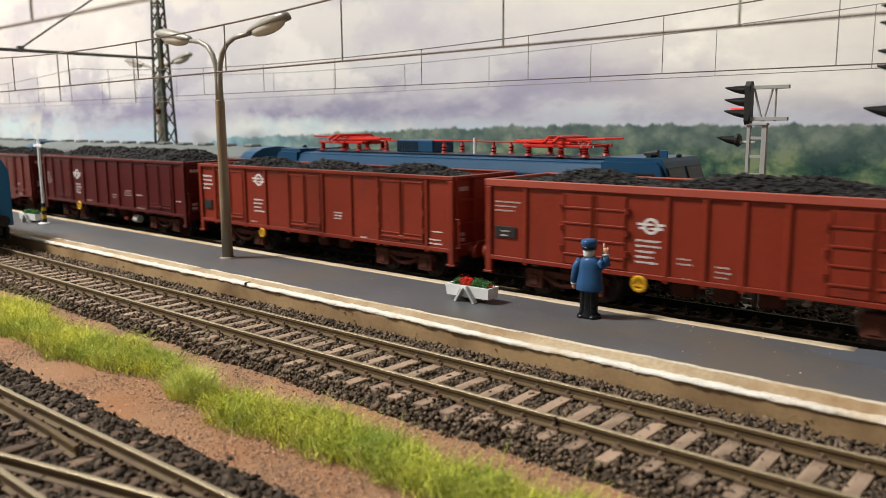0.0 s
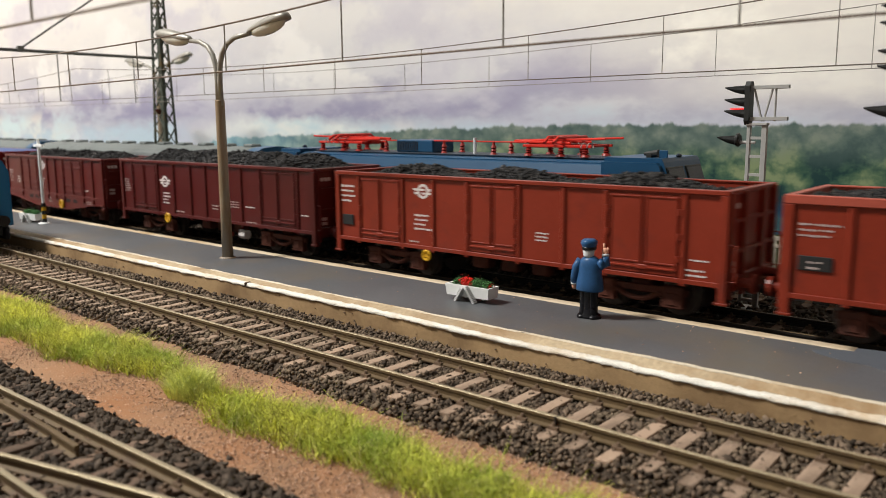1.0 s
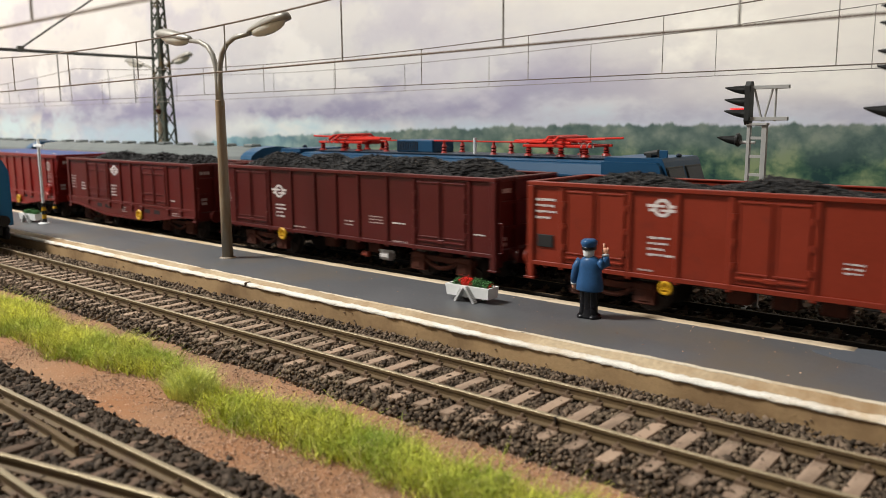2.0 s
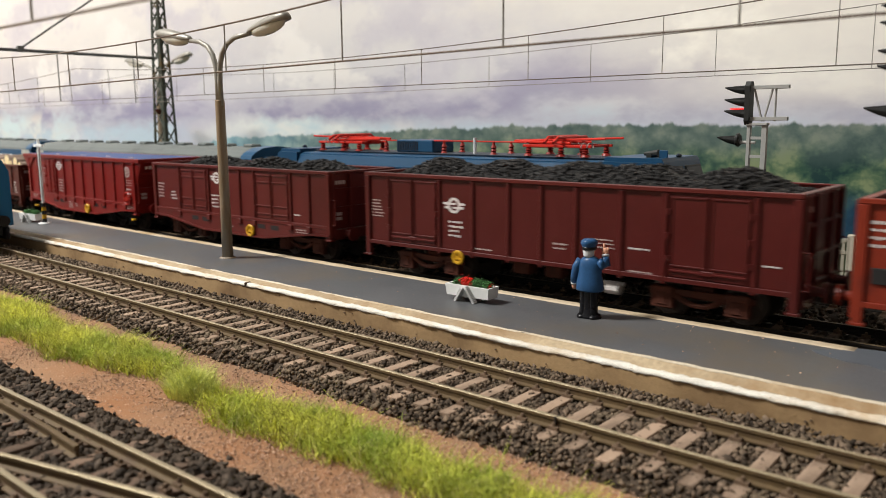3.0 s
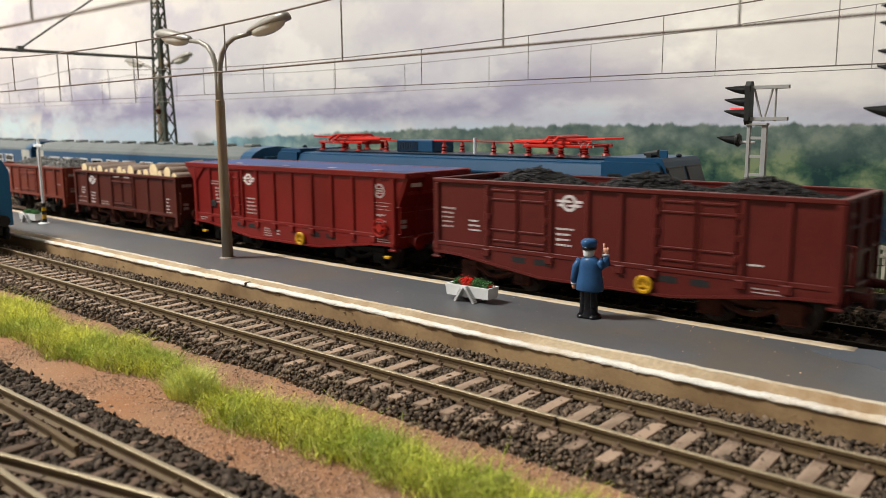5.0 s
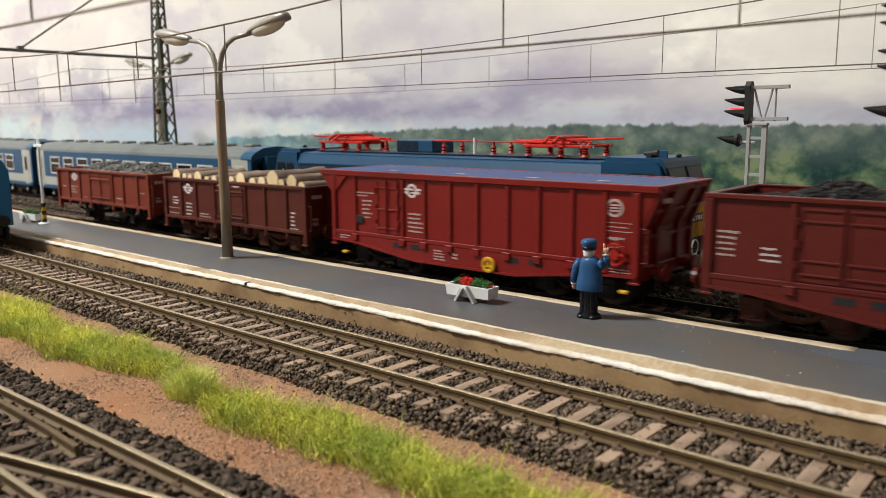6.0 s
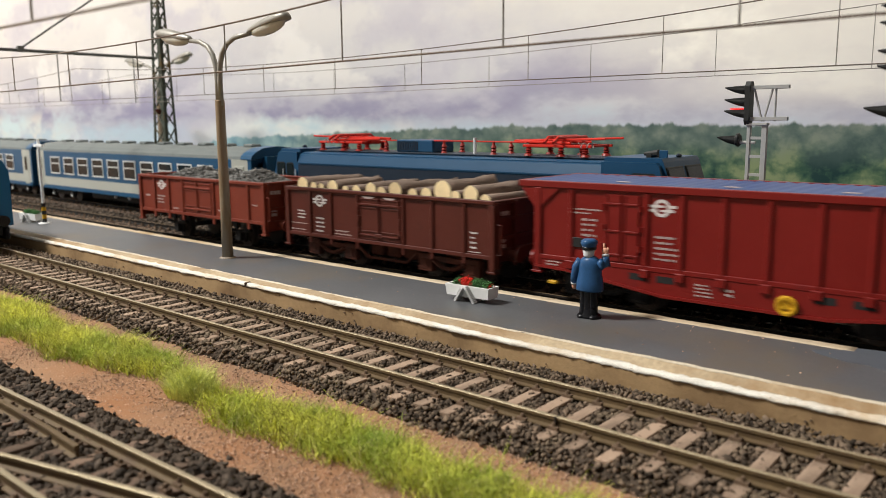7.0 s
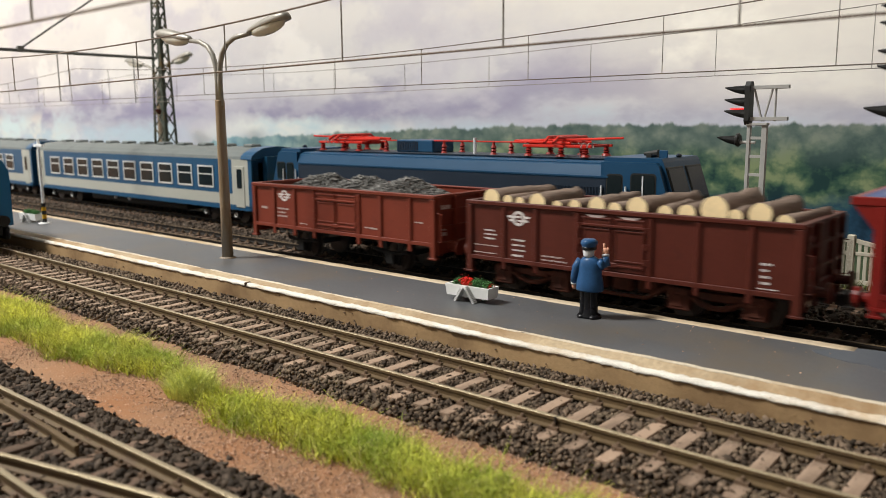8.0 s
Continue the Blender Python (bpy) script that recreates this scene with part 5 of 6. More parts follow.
            part("truss_rod", tr, bp, e)
    TRAIN.append((e, x_left, L))
    return e


def load(e_load, x_left, L):
    TRAIN.append((e_load, x_left, L))
    return e_load


# brick-red wagon with ribbed doors
w1 = wagon("open_wagon", -150.6, 147, 36.0, 11.0, BRICK_RED, RIM_PINK, "brick-red open wagon with ribbed doors, full of coal", [14.5, 60, 70.5, 80.5, 91, 133], [(27.0, 48.5, EVEN_RIBS), (99.5, 121.0, EVEN_RIBS)], rim_h=2.2)
emblem(w1, 55.2, 25.3, 2.3)
lettering(w1, 3.0, 29.3, 9.5, 3, seed=2)
lettering(w1, 51.0, 21.5, 7.5, 5, 0.9, 1.5, WHITE_PRINT, seed=3)
lettering(w1, 63.0, 17.5, 4.0, 2, seed=4)
lettering(w1, 73.5, 16.4, 4.0, 3, seed=5)
lettering(w1, 64.0, 12.2, 4.0, 1, seed=6)
lettering(w1, 77.0, 12.0, 4.5, 1, seed=7)
part("data_panel", box(B(), 3.2, 11.0, -HALF - 0.5, -HALF + 0.05, 18.0, 21.5, 0.1), BLACK_PRINT, w1, "black data panel")
lettering(w1, 5.5, 20.3, 3.0, 2, y=-HALF - 0.62, seed=8)
handwheel(w1, 52.6, 9.2, 2.3)
load(heap("coal_load", 147, 12, 34.2, 38.4, (0.19, 0.48, 0.63, 0.85), COAL, "heap of black coal in a brick-red wagon", "coal", 31), -150.6, 147)

# brick-red wagon with plain double doors
w2 = wagon("open_wagon", -310.6, 146, 36.0, 11.0, BRICK_RED, BRICK_RED, "brick-red open wagon with three doors, loaded with coal", [11.4, 33.0, 47.0, 61.3, 81.7, 97.5, 111.4, 134.5], [(12.2, 32.2, ()), (62.0, 81.0, ()), (112.2, 133.5, ())])
emblem(w2, 42.4, 30.5, 2.5)
lettering(w2, 2.2, 31.0, 7.5, 4, 1.1, 1.8, WHITE_PRINT, seed=12)
lettering(w2, 38.6, 22.6, 7.5, 4, 0.95, 1.55, WHITE_PRINT, seed=13)
lettering(w2, 88.0, 20.6, 4.0, 3, 0.7, 1.1, WHITE_PRINT, seed=14)
lettering(w2, 64.0, 13.5, 3.5, 1, seed=15)
lettering(w2, 102.0, 12.6, 4.5, 1, m=WHITE_PRINT, seed=16)
lettering(w2, 136.5, 17.5, 5.0, 1, m=WHITE_PRINT, seed=17)
lettering(w2, 135.5, 14.8, 8.0, 2, m=WHITE_PRINT, seed=18)
lettering(w2, 36.0, 13.4, 5.0, 1, seed=19)
part("data_panel", box(B(), 3.0, 8.5, -HALF - 0.5, -HALF + 0.05, 16.5, 20.2, 0.1), BLACK_PRINT, w2, "black data panel")
handwheel(w2, 44.4, 9.0, 1.9)
load(heap("coal_load", 146, 12, 33.6, 38.0, (0.17, 0.46, 0.77), COAL, "heap of black coal in a brick-red wagon", "coal", 32), -310.6, 146)

# maroon wagon
w3 = wagon("open_wagon", -471.2, 148, 36.2, 11.0, MAROON, MAROON_2, "dark maroon open wagon with high coal load", [10.6, 34.0, 48.0, 62.0, 74.0, 86.0, 100.5, 113.5, 137.5], [(11.4, 33.2, ()), (114.4, 136.6, ())])
emblem(w3, 40.2, 26.6, 2.6)
lettering(w3, 2.5, 26.5, 6.0, 6, 0.6, 1.1, seed=22)
lettering(w3, 38.0, 21.5, 6.0, 4, 1.0, 1.5, WHITE_PRINT, seed=23)
lettering(w3, 78.5, 18.0, 5.0, 2, seed=24)
lettering(w3, 91.5, 20.5, 8.0, 3, 0.6, 1.1, seed=25)
lettering(w3, 103.0, 19.0, 8.0, 1, m=WHITE_PRINT, seed=26)
lettering(w3, 139.5, 18.0, 5.5, 1, m=WHITE_PRINT, seed=27)
lettering(w3, 49.0, 13.5, 9.0, 1, seed=28)
lettering(w3, 103.0, 12.6, 9.0, 1, seed=29)
handwheel(w3, 42.4, 9.8, 2.3)
bc = B()
rod(bc, (95.0, -HALF + 3.2, 6.2), (99.0, -HALF + 3.2, 6.2), 1.9, n=14)
rod(bc, (93.6, -HALF + 3.2, 7.6), (100.2, -HALF + 3.2, 7.6), 0.6, n=8)
part("brake_cylinder", bc, WHITE_PRINT, w3, "pale pink-white brake cylinder")
part("brake_valve", rod(B(), (84.6, -HALF + 3.2, 5.6), (87.4, -HALF + 3.2, 5.6), 1.1, n=10), RIM_PINK, w3, "pink brake valve")
load(heap("coal_load", 148, 12, 33.2, 40.4, (0.15, 0.34, 0.52, 0.68, 0.86), COAL, "high heap of black coal in a maroon wagon", "coal", 33), -471.2, 148)

# maroon wagon with a fish-belly sill
w4 = wagon("open_wagon", -616.2, 125, 35.4, 13.6, MAROON_2, MAROON_2, "maroon open wagon with fish-belly sills and coal", [21.5, 45.0, 57.5, 68.0, 78.0, 101.8, 113.0], [(22.5, 44.0, PAIRED_RIBS), (79.0, 100.8, PAIRED_RIBS)], belly=(0.09, 0.91, 7.0))
emblem(w4, 51.2, 30.0, 2.5)
lettering(w4, 3.0, 26.0, 6.0, 5, 0.9, 1.5, seed=32)
lettering(w4, 14.0, 22.5, 4.5, 3, 0.9, 1.5, WHITE_PRINT, seed=33)
lettering(w4, 47.0, 22.6, 6.5, 4, 0.95, 1.6, WHITE_PRINT, seed=34)
lettering(w4, 103.5, 18.0, 6.0, 1, m=WHITE_PRINT, seed=35)
lettering(w4, 58.0, 12.0, 4.5, 3, 0.6, 1.0, y=-HALF - 0.65, seed=36)
lettering(w4, 105.0, 12.2, 9.0, 2, 0.6, 1.0, y=-HALF - 0.65, seed=37)
handwheel(w4, 75.8, 9.3, 2.5, y=-HALF - 1.3)
load(heap("coal_load", 125, 14, 32.4, 38.0, (0.22, 0.53, 0.8), COAL, "heap of black coal in a maroon wagon", "coal", 34), -616.2, 125)

# red wagon with a blue roof sheet
w5 = wagon("covered_wagon", -759.0, 124, 36.3, 13.2, SIGNAL_RED, SIGNAL_RED, "bright red wagon with flared ends and blue sheet roof", [12.0, 35.5, 45.6, 56.8, 68.0, 80.0, 91.4, 103.0, 113.7], [(22.6, 34.0, SPARE_RIBS)], belly=(0.09, 0.91, 6.6), flare=5.6, rim_h=2.0, bogie_paint=BOGIE_BLACK)
emblem(w5, 39.7, 30.4, 2.4)
lettering(w5, 11.0, 28.8, 10.5, 2, 0.7, 1.1, seed=42)
lettering(w5, 15.5, 26.0, 5.0, 5, 0.9, 1.5, seed=43)
lettering(w5, 38.0, 22.8, 6.5, 5, 0.9, 1.5, seed=44)
bmx = B()
for k in range(24):
    a0, a1 = math.pi * k / 12, math.pi * (k + 1) / 12
    prism(bmx, [(116.5 + q * math.cos(a), 29.6 + q * math.sin(a)) for q, a in ((2.6, a0), (2.6, a1), (1.9, a1), (1.9, a0))], "y", -HALF - 0.12, -HALF - 0.02)
for dz in (-0.8, 0.0, 0.8):
    box(bmx, 115.2, 117.8, -HALF - 0.12, -HALF - 0.02, 29.6 + dz - 0.22, 29.6 + dz + 0.22)
part("round_mark", bmx, GREY_PRINT, w5, "worn white round mark")
lettering(w5, 114.0, 25.6, 9.0, 3, 0.4, 1.2, seed=45)
lettering(w5, 115.0, 21.4, 5.0, 3, 1.2, 2.2, seed=46)
lettering(w5, 50.0, 11.2, 5.0, 4, 0.6, 0.95, y=-HALF - 0.65, seed=47)
lettering(w5, 58.0, 10.8, 2.4, 2, 1.0, 1.2, y=-HALF - 0.65, seed=48)
lettering(w5, 114.0, 12.6, 9.0, 2, 0.5, 0.8, y=-HALF - 0.65, seed=49)
lettering(w5, 4.0, 12.6, 5.0, 2, 0.6, 0.9, y=-HALF - 0.65, seed=50)
handwheel(w5, 73.4, 8.8, 2.5, y=-HALF - 1.3)
crank = B()
tube(crank, [(117.5 + 3.0 * math.cos(2 * math.pi * k / 16), -HALF - 1.4, 16.6 + 3.0 * math.sin(2 * math.pi * k / 16)) for k in range(17)], 0.45, 6)
for k in (0, 90):
    c, s = math.cos(radians(k)), math.sin(radians(k))
    rod(crank, (117.5 - 3 * c, -HALF - 1.4, 16.6 - 3 * s), (117.5 + 3 * c, -HALF - 1.4, 16.6 + 3 * s), 0.4, n=6)
rod(crank, (117.5, -HALF - 1.8, 16.6), (117.5, -HALF, 16.6), 1.5, n=12)
part("crank_wheel", crank, CRANK_RED, w5, "red crank wheel")
part("data_panel", box(B(), 11.5, 16.0, -HALF - 0.5, -HALF + 0.05, 17.5, 20.3, 0.1), BLACK_PRINT, w5, "black data panel")
for x in (6.0, 120.0):
    part("step_iron", box(B(), x - 1.3, x + 1.3, -HALF - 0.8, -HALF + 0.8, 5.6, 6.6, 0.2), YELLOW, w5, "yellow step iron")
for x0, d in ((0.0, 1),):
    slope = B()
    prism(slope, [(x0 - d * 5.5, 34.4), (x0 + d * 8.0, 34.4), (x0 + d * 1.0, 28.0), (x0 - d * 0.2, 28.0)], "y", -HALF - 0.6, -HALF + 0.6)
    part("corner_gusset", slope, SIGNAL_RED, w5)
roof = B()
nr = 170
prof = []
for i in range(nr + 1):
    u = i / nr
    prof.append((-4.8 + u * 133.6, 36.15 + 0.16 * math.cos(u * 34 * 2 * math.pi)))
prism(roof, [(a, b) for a, b in prof] + [(128.8, 35.2), (-4.8, 35.2)], "y", -HALF + 0.9, HALF - 0.9)
part("roof_sheet", roof, TARP_BLUE, w5, "corrugated blue sheet roof")
for u in (0.2, 0.45, 0.68, 0.88):
    part("roof_clip", box(B(), u * 124 - 2, u * 124 + 2, -10.5, -9.6, 36.2, 36.5, 0.1), GREY_PRINT, w5)

# brown wagon loaded with logs
w6 = wagon("open_wagon", -877.0, 102.3, 29.0, 10.4, BROWN, BROWN, "oxide-brown short wagon loaded with cut logs", [14.1, 25.9, 40.2, 63.0, 76.3, 90.1], [(41.2, 62.0, ())], undercarriage="bogie", bogie_paint=BOGIE_RUST, tie=(0.33, 0.67), post_drop=2.6)
emblem(w6, 19.4, 24.2, 2.3)
lettering(w6, 6.5, 20.0, 5.5, 3, 0.8, 1.3, WHITE_PRINT, seed=52)
lettering(w6, 2.5, 15.0, 9.0, 2, 0.5, 2.4, seed=53)
lettering(w6, 17.2, 17.8, 5.0, 4, 0.9, 1.6, WHITE_PRINT, seed=54)
lettering(w6, 28.0, 13.8, 9.0, 2, 0.7, 1.2, seed=55)
lettering(w6, 92.6, 18.6, 2.6, 4, 0.9, 1.6, WHITE_PRINT, seed=56)
lettering(w6, 92.0, 12.2, 5.5, 1, 0.5, m=WHITE_PRINT, seed=57)
for a, b in ((43.0, 49.5), (53.5, 60.0)):
    gb = B()
    prism(gb, [(a, 27.3), (b, 27.3), ((a + b) / 2 + 1.0, 26.3), ((a + b) / 2 - 1.0, 26.3)], "y", -HALF - 0.5, -HALF - 0.3)
    part("door_grip", gb, GREY_PRINT, w6, "pale triangular grip plate")
LOGS = [(8.0, 3.0, 27.6), (14.0, 1.7, 27.2), (18.5, 1.6, 27.0), (25.0, 2.8, 27.2), (32.0, 1.5, 26.8), (38.0, 1.9, 26.9), (45.0, 2.6, 27.4), (51.0, 2.0, 26.9), (58.0, 3.0, 27.8), (66.0, 2.1, 26.9), (72.0, 2.4, 27.2), (79.5, 3.7, 28.6), (85.0, 1.8, 27.4), (91.0, 2.9, 28.2), (97.0, 2.0, 26.6)]


def log(x, r, z, i):
    rl = random.Random(i + 70)
    bm = B()
    n = 14
    yaw = rl.uniform(-0.35, 0.5)
    y0 = -15.6 + rl.uniform(-0.2, 0.9)
    ln = rl.uniform(24, 28)
    rings = []
    for k in range(8):
        u = k / 7
        cx, cy = u * ln * math.sin(yaw) * 0.5, y0 + u * ln
        rr = r * (1 - 0.16 * u)
        rings.append([bm.verts.new((cx + rr * (1 + 0.09 * noise.noise((math.cos(a) * 2, math.sin(a) * 2 + i, u * 4))) * math.cos(a), cy, rr * (1 + 0.09 * noise.noise((math.cos(a) * 2 + 9, math.sin(a) * 2 + i, u * 4))) * math.sin(a) + u * rl.uniform(0, 0.35) * r)) for a in [2 * math.pi * j / n for j in range(n)]])
    for p, q in zip(rings, rings[1:]):
        for j in range(n):
            bm.faces.new((p[j], p[(j + 1) % n], q[(j + 1) % n], q[j]))
    for rg2 in (rings[0], rings[-1]):
        f = bm.faces.new(rg2)
        f.material_index = 1
    bmesh.ops.recalc_face_normals(bm, faces=bm.faces)
    ob = part("log", bm, [BARK, CUT_WOOD], None, "")
    for poly in ob.data.polygons:
        poly.use_smooth = poly.material_index == 0
    tagged(ob, "cut log with grey-brown bark in the brown wagon", "log", group="log load")
    return ob


LOG_OBS = [(log(x, r, z, i), x, z + 2.1) for i, (x, r, z) in enumerate(LOGS)]
for i, (x, r, z) in enumerate(LOGS[::2]):
    LOG_OBS.append((log(x + 3.5, 2.0, 24.5, i + 40), x + 3.5, 26.6))
part("load_bed", box(B(), 1.5, 101, -15.5, 15.5, 11, 25.0), BARK, w6, "lower layers of bark-covered logs")

# small wagon with gravel
w7 = wagon("open_wagon", -990.5, 99.2, 29.4, 12.2, RUST_RED, RUST_RED, "oxide-red two-axle wagon heaped with grey gravel", [13.4, 26.1, 37.8, 62.4, 73.6, 87.8], [(38.6, 61.6, ())], undercarriage="axles", bogie_paint=BOGIE_BLACK, post_w=1.9, post_drop=2.8)
emblem(w7, 19.8, 25.0, 2.2)
lettering(w7, 5.0, 20.0, 5.0, 1, 1.4, seed=62)
lettering(w7, 15.5, 20.0, 7.0, 3, 0.9, 1.5, seed=63)
lettering(w7, 29.0, 14.8, 6.0, 1, 0.7, seed=64)
lettering(w7, 65.5, 16.2, 6.0, 1, 0.9, seed=65)
lettering(w7, 90.0, 20.0, 5.5, 1, 0.8, seed=66)
load(heap("gravel_load", 99.2, 13, 25.6, 32.4, (0.24, 0.48, 0.70), GRAVEL, "heap of grey gravel in a small red wagon", "gravel", 37, 0.62, 4200), -990.5, 99.2)


# ---- electric locomotive on the through track ----
def rounded(x0, x1, z0, z1, r=0.7):
    pts = []
    for cx, cz, a0 in ((x1 - r, z1 - r, 0), (x0 + r, z1 - r, 90), (x0 + r, z0 + r, 180), (x1 - r, z0 + r, 270)):
        for k in range(4):
            a = radians(a0 + k * 30)
            pts.append((cx + r * math.cos(a), cz + r * math.sin(a)))
    return pts


def locomotive():
    X0, X1 = -322.0, -110.5
    yo = 135.0 + bow(-212)
    e = thing("electric_locomotive", -212, yo, 0, "blue electric locomotive with two lowered red pantographs", "locomotive", rz=bow_deg(-212))
    H = 16.6
    a, b = X0 + 212, X1 + 212
    bm = B()
    side = [(-H, 7.5), (-H, 34.2), (-H + 1.6, 38.2), (-H + 4.6, 39.4), (H - 4.6, 39.4), (H - 1.6, 38.2), (H, 34.2), (H, 7.5)]
    prism(bm, side, "x", a + 20, b - 24)
    body = part("body", bm, LOCO_BLUE, e, "blue painted middle body")
    # dark ribbed machine room panels
    for s in (-1, 1):
        y = s * (H + 0.15)
        pn = B()
        box(pn, a + 21, b - 25, min(y, y - s * 0.3), max(y, y - s * 0.3), 14, 33.4)
        panel = part("side_panel", pn, LOCO_NAVY, e, "dark navy ribbed side panel")
        rb = B()
        for i in range(42):
            xx = b - 51 + i * 0.6
            box(rb, xx, xx + 0.3, min(y, y + s * 0.3), max(y, y + s * 0.3), 20, 30.5)
        part("grille", rb, LOCO_NAVY, panel, "fine vertical louvres")
        part("gutter", box(B(), a + 20, b - 24, s * H - 0.3, s * H + 0.3, 33.9, 34.5), LOCO_BLUE, e)
        part("roof_edge", box(B(), a + 22, b - 26, s * (H - 2.8) - 0.5, s * (H - 2.8) + 0.5, 38.2, 39.0, 0.1), LOCO_BLUE, e)
        part("handrail", rod(B(), (a + 21.2, s * (H + 0.7), 14), (a + 21.2, s * (H + 0.7), 27.5), 0.3, n=6), FRAME_SILVER, e)
        part("underframe_skirt", box(B(), a + 4, b - 4, s * H - 1.2, s * H - 0.2, 5.0, 7.4, 0.2), BOGIE_BLACK, e)
    # cabs at both ends
    for d, x in ((-1, a), (1, b)):
        w = 20.0 if d < 0 else 27.0
        inner = x - d * w
        cab = B()
        slope = [(inner, 7.5), (x - d * 1.0, 7.5), (x, 12), (x, 25.0), (x - d * 5.0, 39.6), (x - d * 5.8, 40.9), (inner, 40.9)]
        prism(cab, slope, "y", -H + 2.2, H - 2.2)
        for s in (-1, 1):
            prism(cab, [(inner, 7.5), (x - d * 3.0, 7.5), (x - d * 1.4, 12), (x - d * 1.4, 25.0), (x - d * 5.6, 38.4), (x - d * 6.6, 39.4), (inner, 39.4)], "y", min(s * (H - 2.2), s * H), max(s * (H - 2.2), s * H))
        c = part("cab", cab, LOCO_BLUE, e, "blue driver's cab with slanted front")
        for s in (-1, 1):
            y = s * (H + 0.1)
            ylo, yhi = min(y, y - s * 0.4), max(y, y - s * 0.4)
            for u0, u1, z0, z1 in ((inner + d * 2.6, inner + d * 8.0, 26.5, 34.9), (inner + d * 11.8, inner + d * 20.2, 27.5, 35.4)) if d > 0 else ((inner + d * 3.0, inner + d * 7.6, 26.0, 33.8), (inner + d * 9.2, inner + d * 15.0, 26.5, 34.0)):
                p, q = min(u0, u1), max(u0, u1)
                part("window_frame", prism(B(), rounded(p - 0.5, q + 0.5, z0 - 0.5, z1 + 0.5, 1.2), "y", ylo, yhi), SIGNAL_BLACK, c, "black rubber window frame")
                part("window_pane", prism(B(), rounded(p, q, z0, z1, 0.9), "y", ylo - (0.12 if s < 0 else 0), yhi + (0.12 if s > 0 else 0)), DARK_GLASS, c, "dark glossy pane")
            for u in (0.6, 9.9):
                part("cab_handrail", rod(B(), (inner + d * u, s * (H + 0.7), 13), (inner + d * u, s * (H + 0.7), 31.2), 0.35, n=6), PAINT_WHITE, c)
            # pale flash of the far side seen through the window
            if d > 0 and s < 0:
                part("window_post", box(B(), inner + 15.7, inner + 16.2, y - 0.32, y, 27.2, 35.0), PAINT_WHITE, c, "white window post")
        for yy in (-7.4, 7.4):
            ws = B()
            n1 = Vector((d * 14.6, 0, 5.0)).normalized()
            base = Vector((x - d * 2.45, yy, 32.1))
            up = Vector((-d * 5.0, 0, 14.6)).normalized()
            m = Matrix((( n1.x, 0, up.x, base.x), (n1.y, 1, up.y, base.y), (n1.z, 0, up.z, base.z), (0, 0, 0, 1)))
            box(ws, -0.35, 0.3, -6.6, 6.6, -6.2, 6.2, 0.3)
            bmesh.ops.transform(ws, matrix=m, verts=ws.verts)
            bmesh.ops.recalc_face_normals(ws, faces=ws.faces)
            fr = part("windscreen_frame", ws, SIGNAL_BLACK, c, "black windscreen frame")
            wp = B()
            box(wp, 0.3, 0.45, -5.8, 5.8, -5.4, 5.4, 0.0)
            bmesh.ops.transform(wp, matrix=m, verts=wp.verts)
            bmesh.ops.recalc_face_normals(wp, faces=wp.faces)
            part("windscreen", wp, DARK_GLASS, fr, "dark glass windscreen")
        part("headlight", blob(B(), x - d * 6.2, 0, 41.3, 0.9, 1.5, 0.8, 12, 8), LOCO_NAVY, c, "dark roof headlight", smooth=True)
        fp = part("front_panel", box(B(), min(x, x + d * 0.35), max(x, x + d * 0.35), -13.4, 13.4, 13.4, 24.4, 0.1), LOCO_YELLOW, c, "warm yellow front panel")
        part("trim_strip", box(B(), min(x - d * 0.2, x + d * 0.4), max(x - d * 0.2, x + d * 0.4), -13.8, 13.8, 24.5, 25.2), FRAME_SILVER, fp, "silver trim strip")
        part("number_plate", box(B(), min(x + d * 0.3, x + d * 0.6), max(x + d * 0.3, x + d * 0.6), -4.5, 6.5, 18.6, 21.6, 0.1), SIGNAL_BLACK, fp, "black plate with plain white bars")
        for k in range(5):
            part("plate_bar", box(B(), min(x + d * 0.55, x + d * 0.68), max(x + d * 0.55, x + d * 0.68), -3.6 + k * 2.0, -2.2 + k * 2.0, 19.2, 21.0), WHITE_PRINT, fp)
        for yy in (-9.5, 9.5):
            part("headlight", rod(B(), (x - d * 0.2, yy, 17), (x + d * 0.7, yy, 17), 1.5, n=14), FRAME_SILVER, c)
            bf = B()
            rod(bf, (x, yy, 11.6), (x + d * 4, yy, 11.6), 1.5, n=10)
            rod(bf, (x + d * 4, yy, 11.6), (x + d * 4.8, yy, 11.6), 2.7, n=14)
            buffer = part("buffer", bf, BOGIE_BLACK, e)
            part("buffer_ring", tube(B(), [(x + d * 4.85, yy + 2.5 * math.cos(math.pi * k / 10), 11.6 + 2.5 * math.sin(math.pi * k / 10)) for k in range(21)], 0.32, 5), WHITE_WOOD, buffer, "white painted buffer rim")
    part("horn", rod(B(), (b - 14.5, -9, 42.1), (b - 9.5, -9, 42.4), 0.6, 1.3, 10), SIGNAL_BLACK, e, "black roof horn")
    part("horn", rod(B(), (b - 14.5, -7, 42.1), (b - 10, -7, 42.4), 0.6, 1.2, 10), SIGNAL_BLACK, e, "black roof horn")
    part("horn_bracket", box(B(), b - 13.5, b - 11.5, -10, -6, 40.8, 42.2, 0.1), SIGNAL_BLACK, e)
    part("roof_board", box(B(), b - 9.0, b - 5.9, -9.5, -9.0, 40.9, 43.4, 0.1), LOCO_BLUE, e, "small blue roof board")
    # roof equipment
    part("roof_deck", box(B(), a + 24, b - 28, -8.5, 8.5, 39.6, 40.3, 0.2), LOCO_NAVY, e)
